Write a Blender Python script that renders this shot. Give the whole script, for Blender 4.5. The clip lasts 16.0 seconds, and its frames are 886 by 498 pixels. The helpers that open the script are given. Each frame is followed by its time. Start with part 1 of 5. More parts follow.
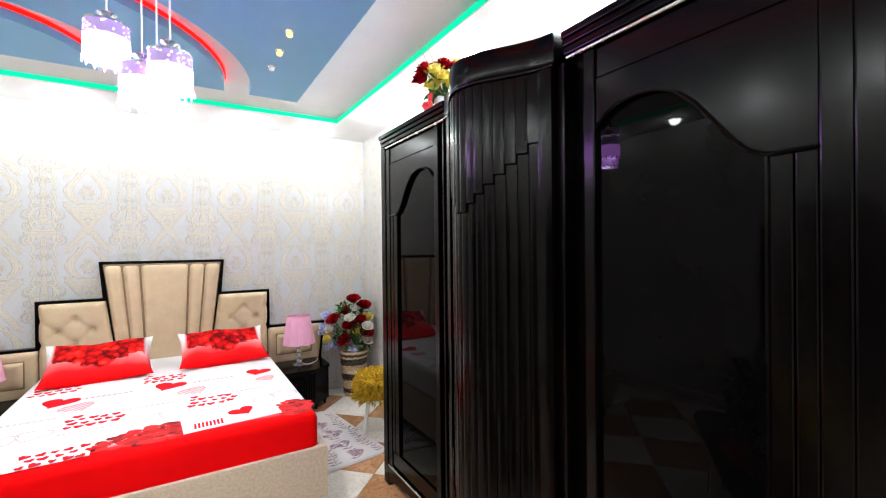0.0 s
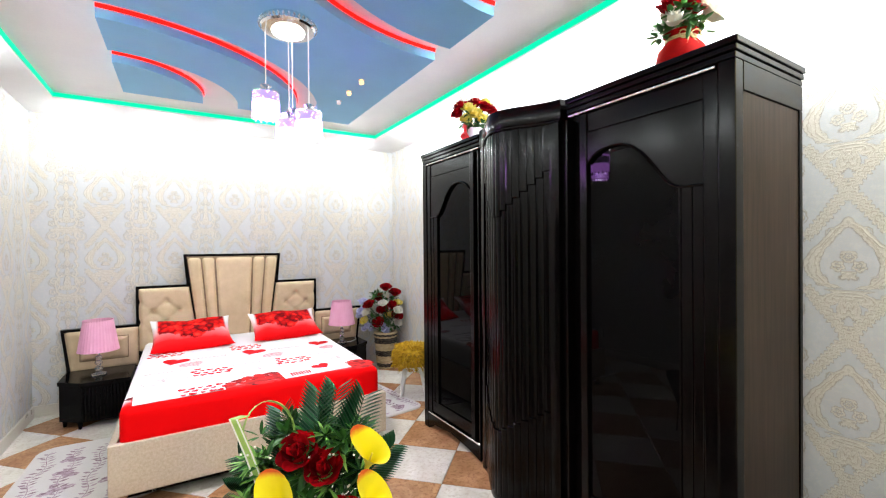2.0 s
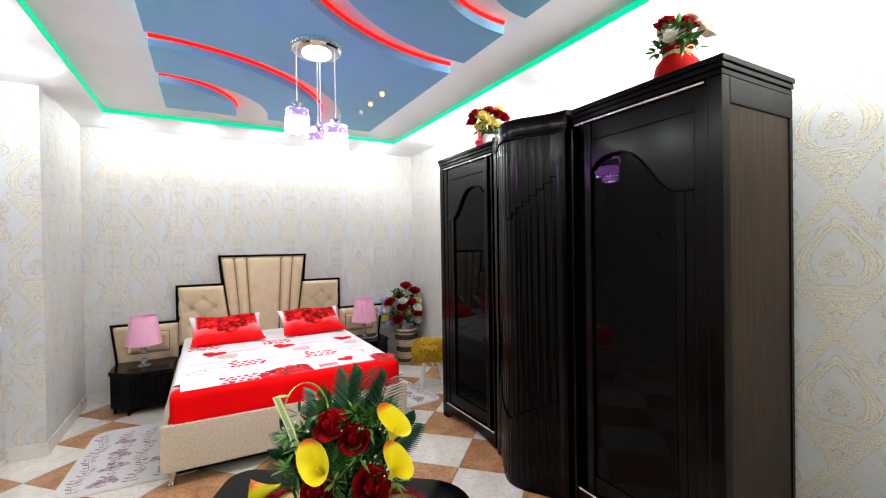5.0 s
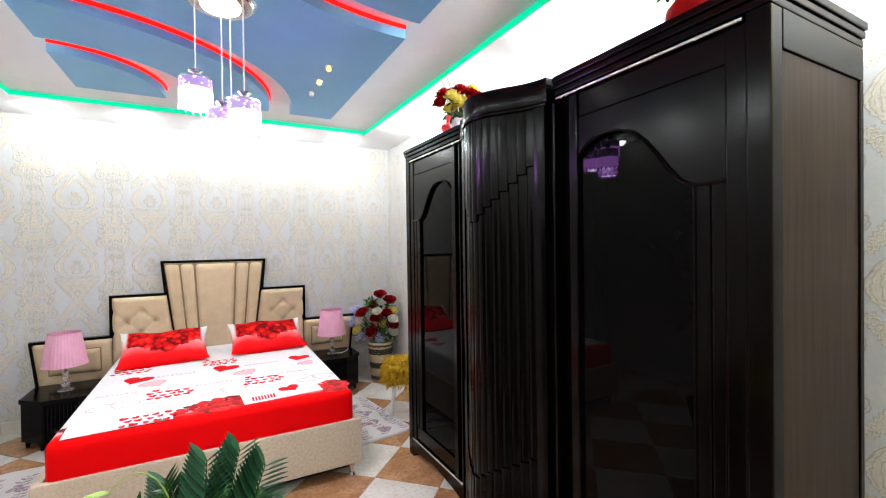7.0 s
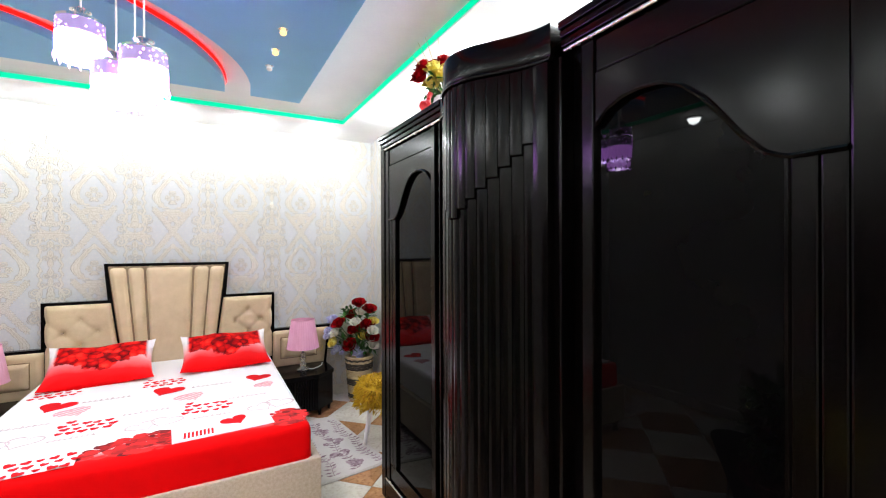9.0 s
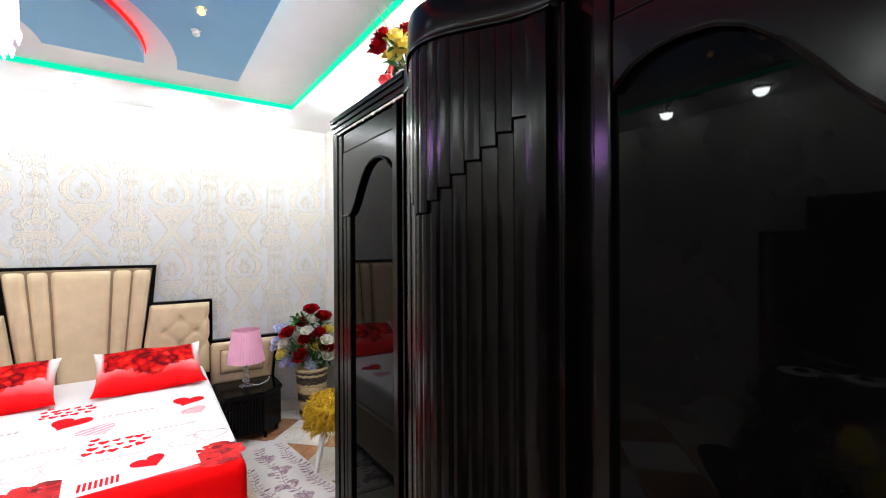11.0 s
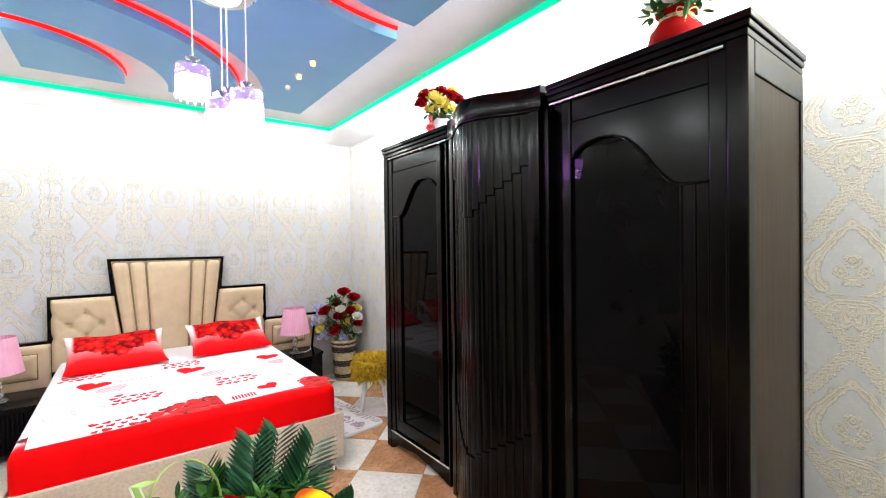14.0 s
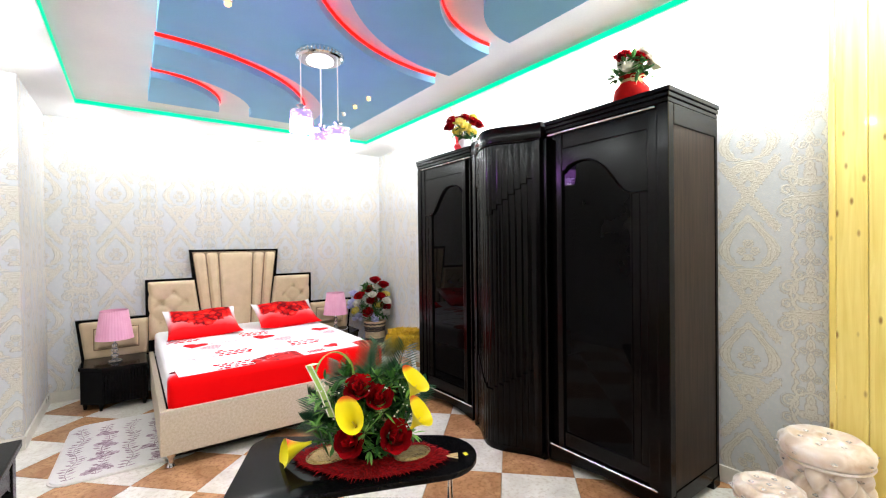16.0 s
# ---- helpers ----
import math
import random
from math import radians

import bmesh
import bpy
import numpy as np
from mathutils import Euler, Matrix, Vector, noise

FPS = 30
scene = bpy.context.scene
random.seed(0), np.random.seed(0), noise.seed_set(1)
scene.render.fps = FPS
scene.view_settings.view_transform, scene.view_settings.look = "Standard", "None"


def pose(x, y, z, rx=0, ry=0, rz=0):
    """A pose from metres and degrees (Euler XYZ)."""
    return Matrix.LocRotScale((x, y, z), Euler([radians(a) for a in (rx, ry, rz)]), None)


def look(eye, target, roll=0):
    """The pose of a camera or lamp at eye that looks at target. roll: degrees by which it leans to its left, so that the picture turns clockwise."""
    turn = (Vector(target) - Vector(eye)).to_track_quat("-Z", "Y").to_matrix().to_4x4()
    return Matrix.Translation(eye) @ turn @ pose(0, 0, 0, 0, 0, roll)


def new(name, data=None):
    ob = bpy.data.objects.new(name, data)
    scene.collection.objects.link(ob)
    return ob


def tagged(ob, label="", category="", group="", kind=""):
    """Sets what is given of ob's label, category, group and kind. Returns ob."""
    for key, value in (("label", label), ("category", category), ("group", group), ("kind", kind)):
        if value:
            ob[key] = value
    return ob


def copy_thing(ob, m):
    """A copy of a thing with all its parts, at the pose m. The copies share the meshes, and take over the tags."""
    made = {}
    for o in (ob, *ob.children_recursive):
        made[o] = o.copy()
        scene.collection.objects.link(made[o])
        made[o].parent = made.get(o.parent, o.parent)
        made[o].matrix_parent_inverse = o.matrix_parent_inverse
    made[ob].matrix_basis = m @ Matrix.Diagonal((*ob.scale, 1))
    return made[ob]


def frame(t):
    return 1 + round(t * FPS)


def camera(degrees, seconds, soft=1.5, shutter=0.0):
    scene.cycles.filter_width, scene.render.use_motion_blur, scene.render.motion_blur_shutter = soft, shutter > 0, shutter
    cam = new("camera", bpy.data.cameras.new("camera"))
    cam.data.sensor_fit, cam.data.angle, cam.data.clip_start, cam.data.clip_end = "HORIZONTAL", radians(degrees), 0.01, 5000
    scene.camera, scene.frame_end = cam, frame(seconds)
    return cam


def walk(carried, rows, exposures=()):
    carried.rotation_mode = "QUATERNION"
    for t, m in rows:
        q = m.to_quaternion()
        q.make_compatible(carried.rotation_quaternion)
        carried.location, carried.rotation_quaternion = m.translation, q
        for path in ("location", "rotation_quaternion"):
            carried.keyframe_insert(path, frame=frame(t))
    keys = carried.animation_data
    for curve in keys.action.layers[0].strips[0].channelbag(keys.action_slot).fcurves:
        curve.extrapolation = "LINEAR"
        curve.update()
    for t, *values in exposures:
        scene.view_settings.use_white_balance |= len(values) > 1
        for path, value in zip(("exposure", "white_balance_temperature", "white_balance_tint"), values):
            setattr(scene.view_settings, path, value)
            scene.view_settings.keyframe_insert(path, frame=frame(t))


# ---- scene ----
cam = camera(92.2, 16.0, soft=1.15)
PATH = [
    (0, (0.113, 0.092, 1.53), (1.156, 1.798, 1.521), -0.6),
    (0.5, (-0.068, 0.007, 1.521), (0.976, 1.713, 1.508), -0.6),
    (1, (-0.2, -0.176, 1.529), (0.838, 1.534, 1.521), -0.8),
    (1.5, (-0.322, -0.33, 1.515), (0.719, 1.377, 1.507), -0.7),
    (2, (-0.494, -0.449, 1.499), (0.549, 1.257, 1.485), -0.5),
    (2.5, (-0.63, -0.533, 1.492), (0.396, 1.183, 1.484), -0.5),
    (3, (-0.699, -0.658, 1.474), (0.304, 1.072, 1.462), -0.9),
    (3.5, (-0.734, -0.735, 1.423), (0.238, 1.013, 1.408), -1.1),
    (6, (-0.353, -0.503, 1.553), (0.612, 1.249, 1.532), -0.8),
    (6.5, (-0.211, -0.41, 1.53), (0.75, 1.344, 1.505), -0.8),
    (7, (-0.058, -0.246, 1.56), (0.898, 1.51, 1.538), -0.8),
    (7.5, (0.066, -0.13, 1.537), (1.023, 1.625, 1.521), -0.7),
    (8, (0.279, 0.067, 1.506), (1.233, 1.825, 1.486), -0.7),
    (8.5, (0.242, 0.088, 1.548), (1.202, 1.843, 1.537), -0.5),
    (11, (0.408, 0.438, 1.567), (1.54, 2.087, 1.559), -0.3),
    (11.5, (0.341, 0.334, 1.563), (1.526, 1.945, 1.551), -0.6),
    (12, (0.205, 0.134, 1.561), (1.39, 1.746, 1.552), -0.6),
    (12.5, (0.054, 0.082, 1.548), (1.251, 1.684, 1.54), -0.4),
    (13, (-0.102, 0.059, 1.539), (1.092, 1.663, 1.525), -0.5),
    (13.5, (-0.228, -0.027, 1.554), (0.967, 1.576, 1.54), -0.7),
    (14, (-0.362, -0.182, 1.528), (0.836, 1.419, 1.505), -0.8),
    (14.5, (-0.484, -0.279, 1.485), (0.72, 1.317, 1.459), -0.7),
    (15, (-0.697, -0.415, 1.434), (0.496, 1.19, 1.408), -0.6),
    (15.5, (-0.848, -0.558, 1.448), (0.337, 1.053, 1.427), -0.7),
    (16, (-1.001, -0.759, 1.452), (0.181, 0.854, 1.435), -0.7),
]
EXPOSURE = 0.66
BRIGHTER = [(0.0, 0.15), (2.0, 0.22), (3.5, -0.06), (6.0, -0.05), (8.5, 0.08), (11.0, 0.18), (12.0, 0.38), (12.5, 0.46), (14.0, 0.30), (16.0, 0.26)]
walk(cam, [(t, look(eye, target, roll)) for t, eye, target, roll in PATH], [(t, EXPOSURE + stops) for t, stops in BRIGHTER])

# ---------------------------------------------------------------- world and lights
world = bpy.data.worlds.new("world")
scene.world = world
world.use_nodes = True
world.node_tree.nodes["Background"].inputs[0].default_value = (0.5, 0.55, 0.6, 1)
world.node_tree.nodes["Background"].inputs[1].default_value = 0.05

WALL_L, WALL_R, WALL_N, WALL_S = -1.88, 1.88, 4.70, -4.00
PILLAR_X, PILLAR_Y = -1.65, 3.55
SOFFIT, TRAY, BLUE = 2.73, 2.772, 2.695
COVE_X0, COVE_X1, COVE_Y0, COVE_Y1 = -1.375, 1.405, -1.6, 4.135
DOWNLIGHTS = [(x, 4.42) for x in (-1.25, -0.62, 0.0, 0.62, 1.25)]
DOWNLIGHTS += [(1.64, y) for y in (3.65, 2.95, 2.25, 1.55, 0.85, 0.15, -0.6)]
# the last five are assumed lamps out of view, added to brighten the south end
DOWNLIGHTS += [(-1.62, y) for y in (3.1, 2.4, 1.7, 1.0, 0.2, -0.6, -1.4)] + [(1.64, y) for y in (-1.3, -2.0)] + [(x, -3.72) for x in (-0.9, 0.0, 0.9)]
SPOT_WATTS = 16.0
for x, y in DOWNLIGHTS:
    data = bpy.data.lights.new("downlight_beam", "POINT")
    data.energy, data.shadow_soft_size = SPOT_WATTS * (0.48 if y > 4 else 0.75 if x < 0 else 2.0 if y < 1 else 1.0), 0.05
    data.color = (0.905, 0.965, 0.98)
    lamp = new("downlight_beam", data)
    lamp.matrix_world = pose(x, y, SOFFIT - 0.012)

# the pendant's lit shades
PENDANT = [(-0.105, 1.985, 2.330), (0.085, 1.845, 2.215), (0.0, 1.92, 2.180), (0.040, 2.02, 2.235)]
for x, y, z, watts in [(x, y, top - 0.086, 14.0) for x, y, top in PENDANT]:
    data = bpy.data.lights.new("pendant_bulb", "POINT")
    data.energy, data.shadow_soft_size, data.color = watts, 0.022, (0.98, 0.97, 1.0)
    new("pendant_bulb", data).matrix_world = pose(x, y, z)

# ---------------------------------------------------------------- mesh helpers
ORIGIN = {}


def thing(name, at, label, category, group="", kind=""):
    ob = new(name)
    ob.empty_display_size = 0.05
    ob.matrix_basis = pose(*at)
    ORIGIN[ob] = Vector(at)
    return tagged(ob, label, category, group, kind)


def part(name, bm, material, parent=None, label="", smooth=None, kind=""):
    at = ORIGIN[parent] if parent else Vector((0, 0, 0))
    bmesh.ops.translate(bm, verts=bm.verts, vec=-at)
    bmesh.ops.recalc_face_normals(bm, faces=bm.faces)
    mesh = bpy.data.meshes.new(name)
    bm.to_mesh(mesh)
    bm.free()
    mesh.materials.append(material)
    if smooth:
        mesh.shade_smooth()
        mesh.set_sharp_from_angle(angle=radians(smooth))
    ob = new(name, mesh)
    if parent:
        ob.parent = parent
        ORIGIN[ob] = at
    return tagged(ob, label, kind=kind)


def solid(name, bm, material, label, category, smooth=None, group="", kind=""):
    return tagged(part(name, bm, material, None, label, smooth), label, category, group, kind)


def box(x0, x1, y0, y1, z0, z1, bevel=0.0, seg=2, bm=None):
    own = bm is None
    b = bmesh.new()
    bmesh.ops.create_cube(b, size=1)
    bmesh.ops.scale(b, verts=b.verts, vec=(x1 - x0, y1 - y0, z1 - z0))
    bmesh.ops.translate(b, verts=b.verts, vec=((x0 + x1) / 2, (y0 + y1) / 2, (z0 + z1) / 2))
    if bevel:
        bmesh.ops.bevel(b, geom=b.edges[:], offset=bevel, segments=seg, profile=0.6, affect="EDGES")
    if own:
        return b
    join(bm, b)
    return bm


def join(bm, other):
    mesh = bpy.data.meshes.new("tmp")
    other.to_mesh(mesh)
    other.free()
    bm.from_mesh(mesh)
    bpy.data.meshes.remove(mesh)
    return bm


def turned(bm, m):
    bmesh.ops.transform(bm, matrix=m, verts=bm.verts)
    return bm


def prism(points, lo, hi, axis="z", bevel=0.0, seg=2):
    """An outline of (a, b) pairs pushed from lo to hi along an axis: z -> (a, b, h), x -> (h, a, b), y -> (a, h, b)."""
    put = {"z": lambda a, b, h: (a, b, h), "x": lambda a, b, h: (h, a, b), "y": lambda a, b, h: (a, h, b)}[axis]
    b = bmesh.new()
    low = [b.verts.new(put(p, q, lo)) for p, q in points]
    top = [b.verts.new(put(p, q, hi)) for p, q in points]
    n = len(points)
    b.faces.new(low[::-1])
    b.faces.new(top)
    for i in range(n):
        b.faces.new((low[i], low[(i + 1) % n], top[(i + 1) % n], top[i]))
    bmesh.ops.recalc_face_normals(b, faces=b.faces)
    if bevel:
        rim = [e for e in b.edges if any(len(f.verts) > 4 for f in e.link_faces)] if n > 4 else b.edges[:]
        bmesh.ops.bevel(b, geom=rim, offset=bevel, segments=seg, profile=0.6, affect="EDGES")
    return b


def lathe(profile, at=(0, 0, 0), seg=24, squash=(1, 1)):
    b = bmesh.new()
    rings = []
    for r, z in profile:
        rings.append([b.verts.new((at[0] + squash[0] * max(r, 1e-4) * math.cos(2 * math.pi * i / seg), at[1] + squash[1] * max(r, 1e-4) * math.sin(2 * math.pi * i / seg), at[2] + z)) for i in range(seg)])
    for lo, hi in zip(rings, rings[1:]):
        for i in range(seg):
            b.faces.new((lo[i], lo[(i + 1) % seg], hi[(i + 1) % seg], hi[i]))
    b.faces.new(rings[0][::-1])
    b.faces.new(rings[-1])
    return b


def tube(points, radius, seg=8, bm=None):
    """A round bar along points; radius is one number or one for each point."""
    b = bm if bm is not None else bmesh.new()
    pts = [Vector(p) for p in points]
    rad = radius if isinstance(radius, (list, tuple)) else [radius] * len(pts)
    rings = []
    for i, p in enumerate(pts):
        way = (pts[min(i + 1, len(pts) - 1)] - pts[max(i - 1, 0)]).normalized()
        side = way.cross(Vector((0, 0, 1)) if abs(way.z) < 0.9 else Vector((1, 0, 0))).normalized()
        up = side.cross(way)
        rings.append([b.verts.new(p + rad[i] * (math.cos(2 * math.pi * k / seg) * side + math.sin(2 * math.pi * k / seg) * up)) for k in range(seg)])
    for lo, hi in zip(rings, rings[1:]):
        for k in range(seg):
            b.faces.new((lo[k], lo[(k + 1) % seg], hi[(k + 1) % seg], hi[k]))
    b.faces.new(rings[0][::-1])
    b.faces.new(rings[-1])
    return b


def arc(cx, cy, a, b, t0, t1, n=24):
    return [(cx + a * math.cos(radians(t0 + (t1 - t0) * i / n)), cy + b * math.sin(radians(t0 + (t1 - t0) * i / n))) for i in range(n + 1)]


def rounded(x0, x1, y0, y1, r, n=5):
    return (arc(x1 - r, y1 - r, r, r, 0, 90, n) + arc(x0 + r, y1 - r, r, r, 90, 180, n) + arc(x0 + r, y0 + r, r, r, 180, 270, n) + arc(x1 - r, y0 + r, r, r, 270, 360, n))


def hull(circles, n=28):
    """The convex outline round several circles (x, y, r)."""
    pts = sorted({(round(x + r * math.cos(2 * math.pi * i / n), 4), round(y + r * math.sin(2 * math.pi * i / n), 4)) for x, y, r in circles for i in range(n)})

    def half(seq):
        out = []
        for p in seq:
            while len(out) > 1 and (out[-1][0] - out[-2][0]) * (p[1] - out[-2][1]) - (out[-1][1] - out[-2][1]) * (p[0] - out[-2][0]) <= 0:
                out.pop()
            out.append(p)
        return out[:-1]
    return half(pts) + half(pts[::-1])


# ---------------------------------------------------------------- materials
class Nodes:
    """A short way to write node trees: n.add(type, inputs by name or number, and settings)."""

    def __init__(self, name):
        self.mat = bpy.data.materials.new(name)
        self.mat.use_nodes = True
        self.tree = self.mat.node_tree
        self.bsdf = self.tree.nodes["Principled BSDF"]

    def feed(self, socket, value):
        if isinstance(value, bpy.types.NodeSocket):
            self.tree.links.new(value, socket)
        elif value is not None:
            socket.default_value = (*value, 1) if isinstance(value, tuple) and len(value) == 3 and socket.type == "RGBA" else value

    def add(self, kind, ins=None, out=0, operation=None):
        node = self.tree.nodes.new(kind)
        if operation:
            node.operation = operation
        for key, value in (ins or {}).items():
            self.feed(node.inputs[key], value)
        return node.outputs[out]

    def math(self, op, a, b=0.0, c=0.0):
        return self.add("ShaderNodeMath", {0: a, 1: b, 2: c}, operation=op)

    def coord(self, out="Object"):
        return self.add("ShaderNodeTexCoord", out=out)

    def noise(self, vec, scale, detail=3.0, rough=0.55, distortion=0.0):
        return self.add("ShaderNodeTexNoise", {"Vector": vec, "Scale": scale, "Detail": detail, "Roughness": rough, "Distortion": distortion})

    def ramp(self, fac, stops, interpolation="LINEAR"):
        node = self.tree.nodes.new("ShaderNodeValToRGB")
        node.color_ramp.interpolation = interpolation
        while len(node.color_ramp.elements) < len(stops):
            node.color_ramp.elements.new(0.5)
        for el, (pos, col) in zip(node.color_ramp.elements, stops):
            el.position, el.color = pos, (*col, 1) if isinstance(col, tuple) else (col, col, col, 1)
        self.feed(node.inputs[0], fac)
        return node.outputs[0]

    def mix(self, fac, a, b, blend="MIX"):
        node = self.tree.nodes.new("ShaderNodeMix")
        node.data_type, node.blend_type = "RGBA", blend
        self.feed(node.inputs[0], fac)
        self.feed(node.inputs[6], a)
        self.feed(node.inputs[7], b)
        return node.outputs[2]

    def set(self, **values):
        names = {"color": "Base Color", "rough": "Roughness", "metal": "Metallic", "coat": "Coat Weight", "coat_rough": "Coat Roughness", "spec": "Specular IOR Level", "trans": "Transmission Weight", "ior": "IOR", "sheen": "Sheen Weight", "emit": "Emission Color", "power": "Emission Strength", "sub": "Subsurface Weight"}
        for key, value in values.items():
            self.feed(self.bsdf.inputs[names[key]], value)
        return self

    def bump(self, height, strength=0.3, distance=0.005):
        self.feed(self.bsdf.inputs["Normal"], self.add("ShaderNodeBump", {"Height": height, "Strength": strength, "Distance": distance}))
        return self


def plain(name, a, b, scale=8.0, rough=0.5, bump=0.15, fine=90.0, stretch=None, **more):
    """A surface that wanders between two colours at two scales, with fine relief."""
    n = Nodes(name)
    vec = n.coord()
    if stretch:
        vec = n.add("ShaderNodeVectorMath", {0: vec, 1: stretch}, operation="MULTIPLY")
    large, small = n.noise(vec, scale), n.noise(vec, fine, 2.0)
    mixed = n.math("ADD", n.math("MULTIPLY", large, 0.65), n.math("MULTIPLY", small, 0.35))
    n.set(color=n.ramp(mixed, [(0.35, a), (0.65, b)]), rough=n.math("MULTIPLY_ADD", large, 0.2, rough - 0.1), **more)
    if bump:
        n.bump(small, bump, 0.003)
    return n.mat


def glow(name, color, power):
    n = Nodes(name)
    n.set(color=tuple(0.3 * c for c in color), emit=color, power=power, rough=0.7, spec=0.1)
    return n.mat


def wallpaper():
    """Embossed damask: an ogee cartouche with three roses and a palmette, leafy crossing arms, and a filigree column between."""
    n = Nodes("damask_wallpaper")
    sep = n.tree.nodes.new("ShaderNodeSeparateXYZ")
    n.feed(sep.inputs[0], n.coord())
    geo = n.tree.nodes.new("ShaderNodeSeparateXYZ")
    n.feed(geo.inputs[0], n.add("ShaderNodeNewGeometry", out=1))
    facing = n.math("GREATER_THAN", n.math("ABSOLUTE", geo.outputs[0]), 0.5)
    along = n.math("ADD", n.math("MULTIPLY", sep.outputs[1], facing), n.math("MULTIPLY", n.math("ADD", sep.outputs[0], 0.187), n.math("SUBTRACT", 1.0, facing)))
    W, H = 0.56, 0.62
    u0 = n.math("PINGPONG", n.math("SUBTRACT", along, 0.187), W / 2)
    v = n.math("DIVIDE", n.math("SUBTRACT", sep.outputs[2], 1.411), H)
    ang = n.math("MULTIPLY", v, 2 * math.pi)
    loop = n.add("ShaderNodeCombineXYZ", {0: n.math("MULTIPLY", u0, 14.0), 1: n.math("MULTIPLY", n.math("COSINE", ang), 1.35), 2: n.math("MULTIPLY", n.math("SINE", ang), 1.35)})
    curl = n.noise(loop, 2.6, 2.0, 0.5, 0.6)
    fine = n.noise(loop, 9.0, 2.0, 0.55, 1.0)
    u = n.math("ADD", u0, n.math("MULTIPLY", n.math("SUBTRACT", curl, 0.5), 0.022))
    wob = n.math("MULTIPLY", n.math("SUBTRACT", fine, 0.5), 0.014)
    w1 = n.math("ADD", n.math("MULTIPLY", n.math("SUBTRACT", n.math("FRACT", n.math("ADD", v, 0.5)), 0.5), H), wob)
    w2 = n.math("ADD", n.math("MULTIPLY", n.math("SUBTRACT", n.math("FRACT", v), 0.5), H), wob)

    def polar(x, y, w, flatten=1.0):
        dx, dy = n.math("SUBTRACT", u, x), n.math("MULTIPLY", n.math("SUBTRACT", w, y), flatten)
        return n.math("SQRT", n.math("MULTIPLY_ADD", dx, dx, n.math("MULTIPLY", dy, dy))), n.math("ARCTAN2", dy, dx)

    def ring(x, y, radius, half, w=w1, lobes=0.0, depth=0.0, flatten=1.0):
        d, a = polar(x, y, w, flatten)
        if lobes:
            d = n.math("MULTIPLY_ADD", n.math("SINE", n.math("MULTIPLY", a, lobes)), depth, d)
        return n.math("SUBTRACT", half, n.math("ABSOLUTE", n.math("SUBTRACT", d, radius)))

    def spiral(x, y, radius, pitch, turn, w=w1):
        d, a = polar(x, y, w)
        f = n.math("FRACT", n.math("MULTIPLY_ADD", a, turn / (2 * math.pi), n.math("DIVIDE", d, pitch)))
        line = n.math("MULTIPLY", n.math("SUBTRACT", 0.30, n.math("ABSOLUTE", n.math("SUBTRACT", f, 0.5))), pitch)
        return n.math("MINIMUM", line, n.math("SUBTRACT", radius, d))

    def fan(x, y, radius, lobes, w=w1, flatten=1.0, below=True):
        d, a = polar(x, y, w, flatten)
        reach = n.math("MULTIPLY_ADD", n.math("ABSOLUTE", n.math("SINE", n.math("MULTIPLY", a, lobes / 2))), radius * 0.62, radius * 0.42)
        cut = n.math("SUBTRACT", y + 0.012, w) if below else n.math("SUBTRACT", w, y - 0.02)
        return n.math("MINIMUM", n.math("MULTIPLY", n.math("SUBTRACT", reach, d), 0.5), cut)

    def bar(nu, nw, c, half, w):
        """A straight leafy band with unit normal (nu, nw)."""
        off = n.math("SUBTRACT", n.math("MULTIPLY_ADD", u, nu, n.math("MULTIPLY", w, nw)), c)
        return n.math("SUBTRACT", half, n.math("ABSOLUTE", off))

    # ogee frame: a thick crescent at the sides that runs up into a point
    profile = [(-0.105, 0.040), (-0.085, 0.085), (-0.055, 0.112), (-0.015, 0.124), (0.025, 0.118), (0.060, 0.098), (0.095, 0.070), (0.125, 0.048), (0.150, 0.030), (0.170, 0.008)]
    reach = n.math("MULTIPLY", n.ramp(n.math("DIVIDE", n.math("ADD", w1, 0.15), 0.35), [((a + 0.15) / 0.35, b * 5) for a, b in profile]), 0.2)
    crescent = n.math("SUBTRACT", n.math("MULTIPLY_ADD", n.math("ABSOLUTE", n.math("ADD", w1, 0.015)), -0.05, 0.024), n.math("MULTIPLY", n.math("ABSOLUTE", n.math("SUBTRACT", u, reach)), 0.85))
    crescent = n.math("MINIMUM", crescent, n.math("MINIMUM", n.math("SUBTRACT", 0.175, w1), n.math("ADD", 0.105, w1)))
    arm_w = n.math("ABSOLUTE", w1)
    arm = n.math("MINIMUM", bar(0.815, 0.579, 0.1795, 0.021, arm_w), n.math("SUBTRACT", 0.150, u))
    arm = n.math("MINIMUM", arm, n.math("SUBTRACT", arm_w, 0.10))
    leafy = n.math("MULTIPLY", n.math("SUBTRACT", n.math("ABSOLUTE", n.math("SINE", n.math("MULTIPLY_ADD", u, 130.0, n.math("MULTIPLY", arm_w, -90.0)))), 0.55), 0.010)
    arm = n.math("ADD", arm, leafy)
    chain = n.math("SUBTRACT", 0.0085, n.math("ABSOLUTE", n.math("SUBTRACT", n.math("MULTIPLY_ADD", n.math("SINE", n.math("MULTIPLY", w1, 80.0)), 0.008, u), 0.214)))
    stem = n.math("SUBTRACT", n.math("MULTIPLY_ADD", n.math("ABSOLUTE", n.math("SINE", n.math("MULTIPLY", w1, 42.0))), 0.018, 0.002), n.math("ABSOLUTE", n.math("SUBTRACT", u, 0.28)))
    shape = crescent
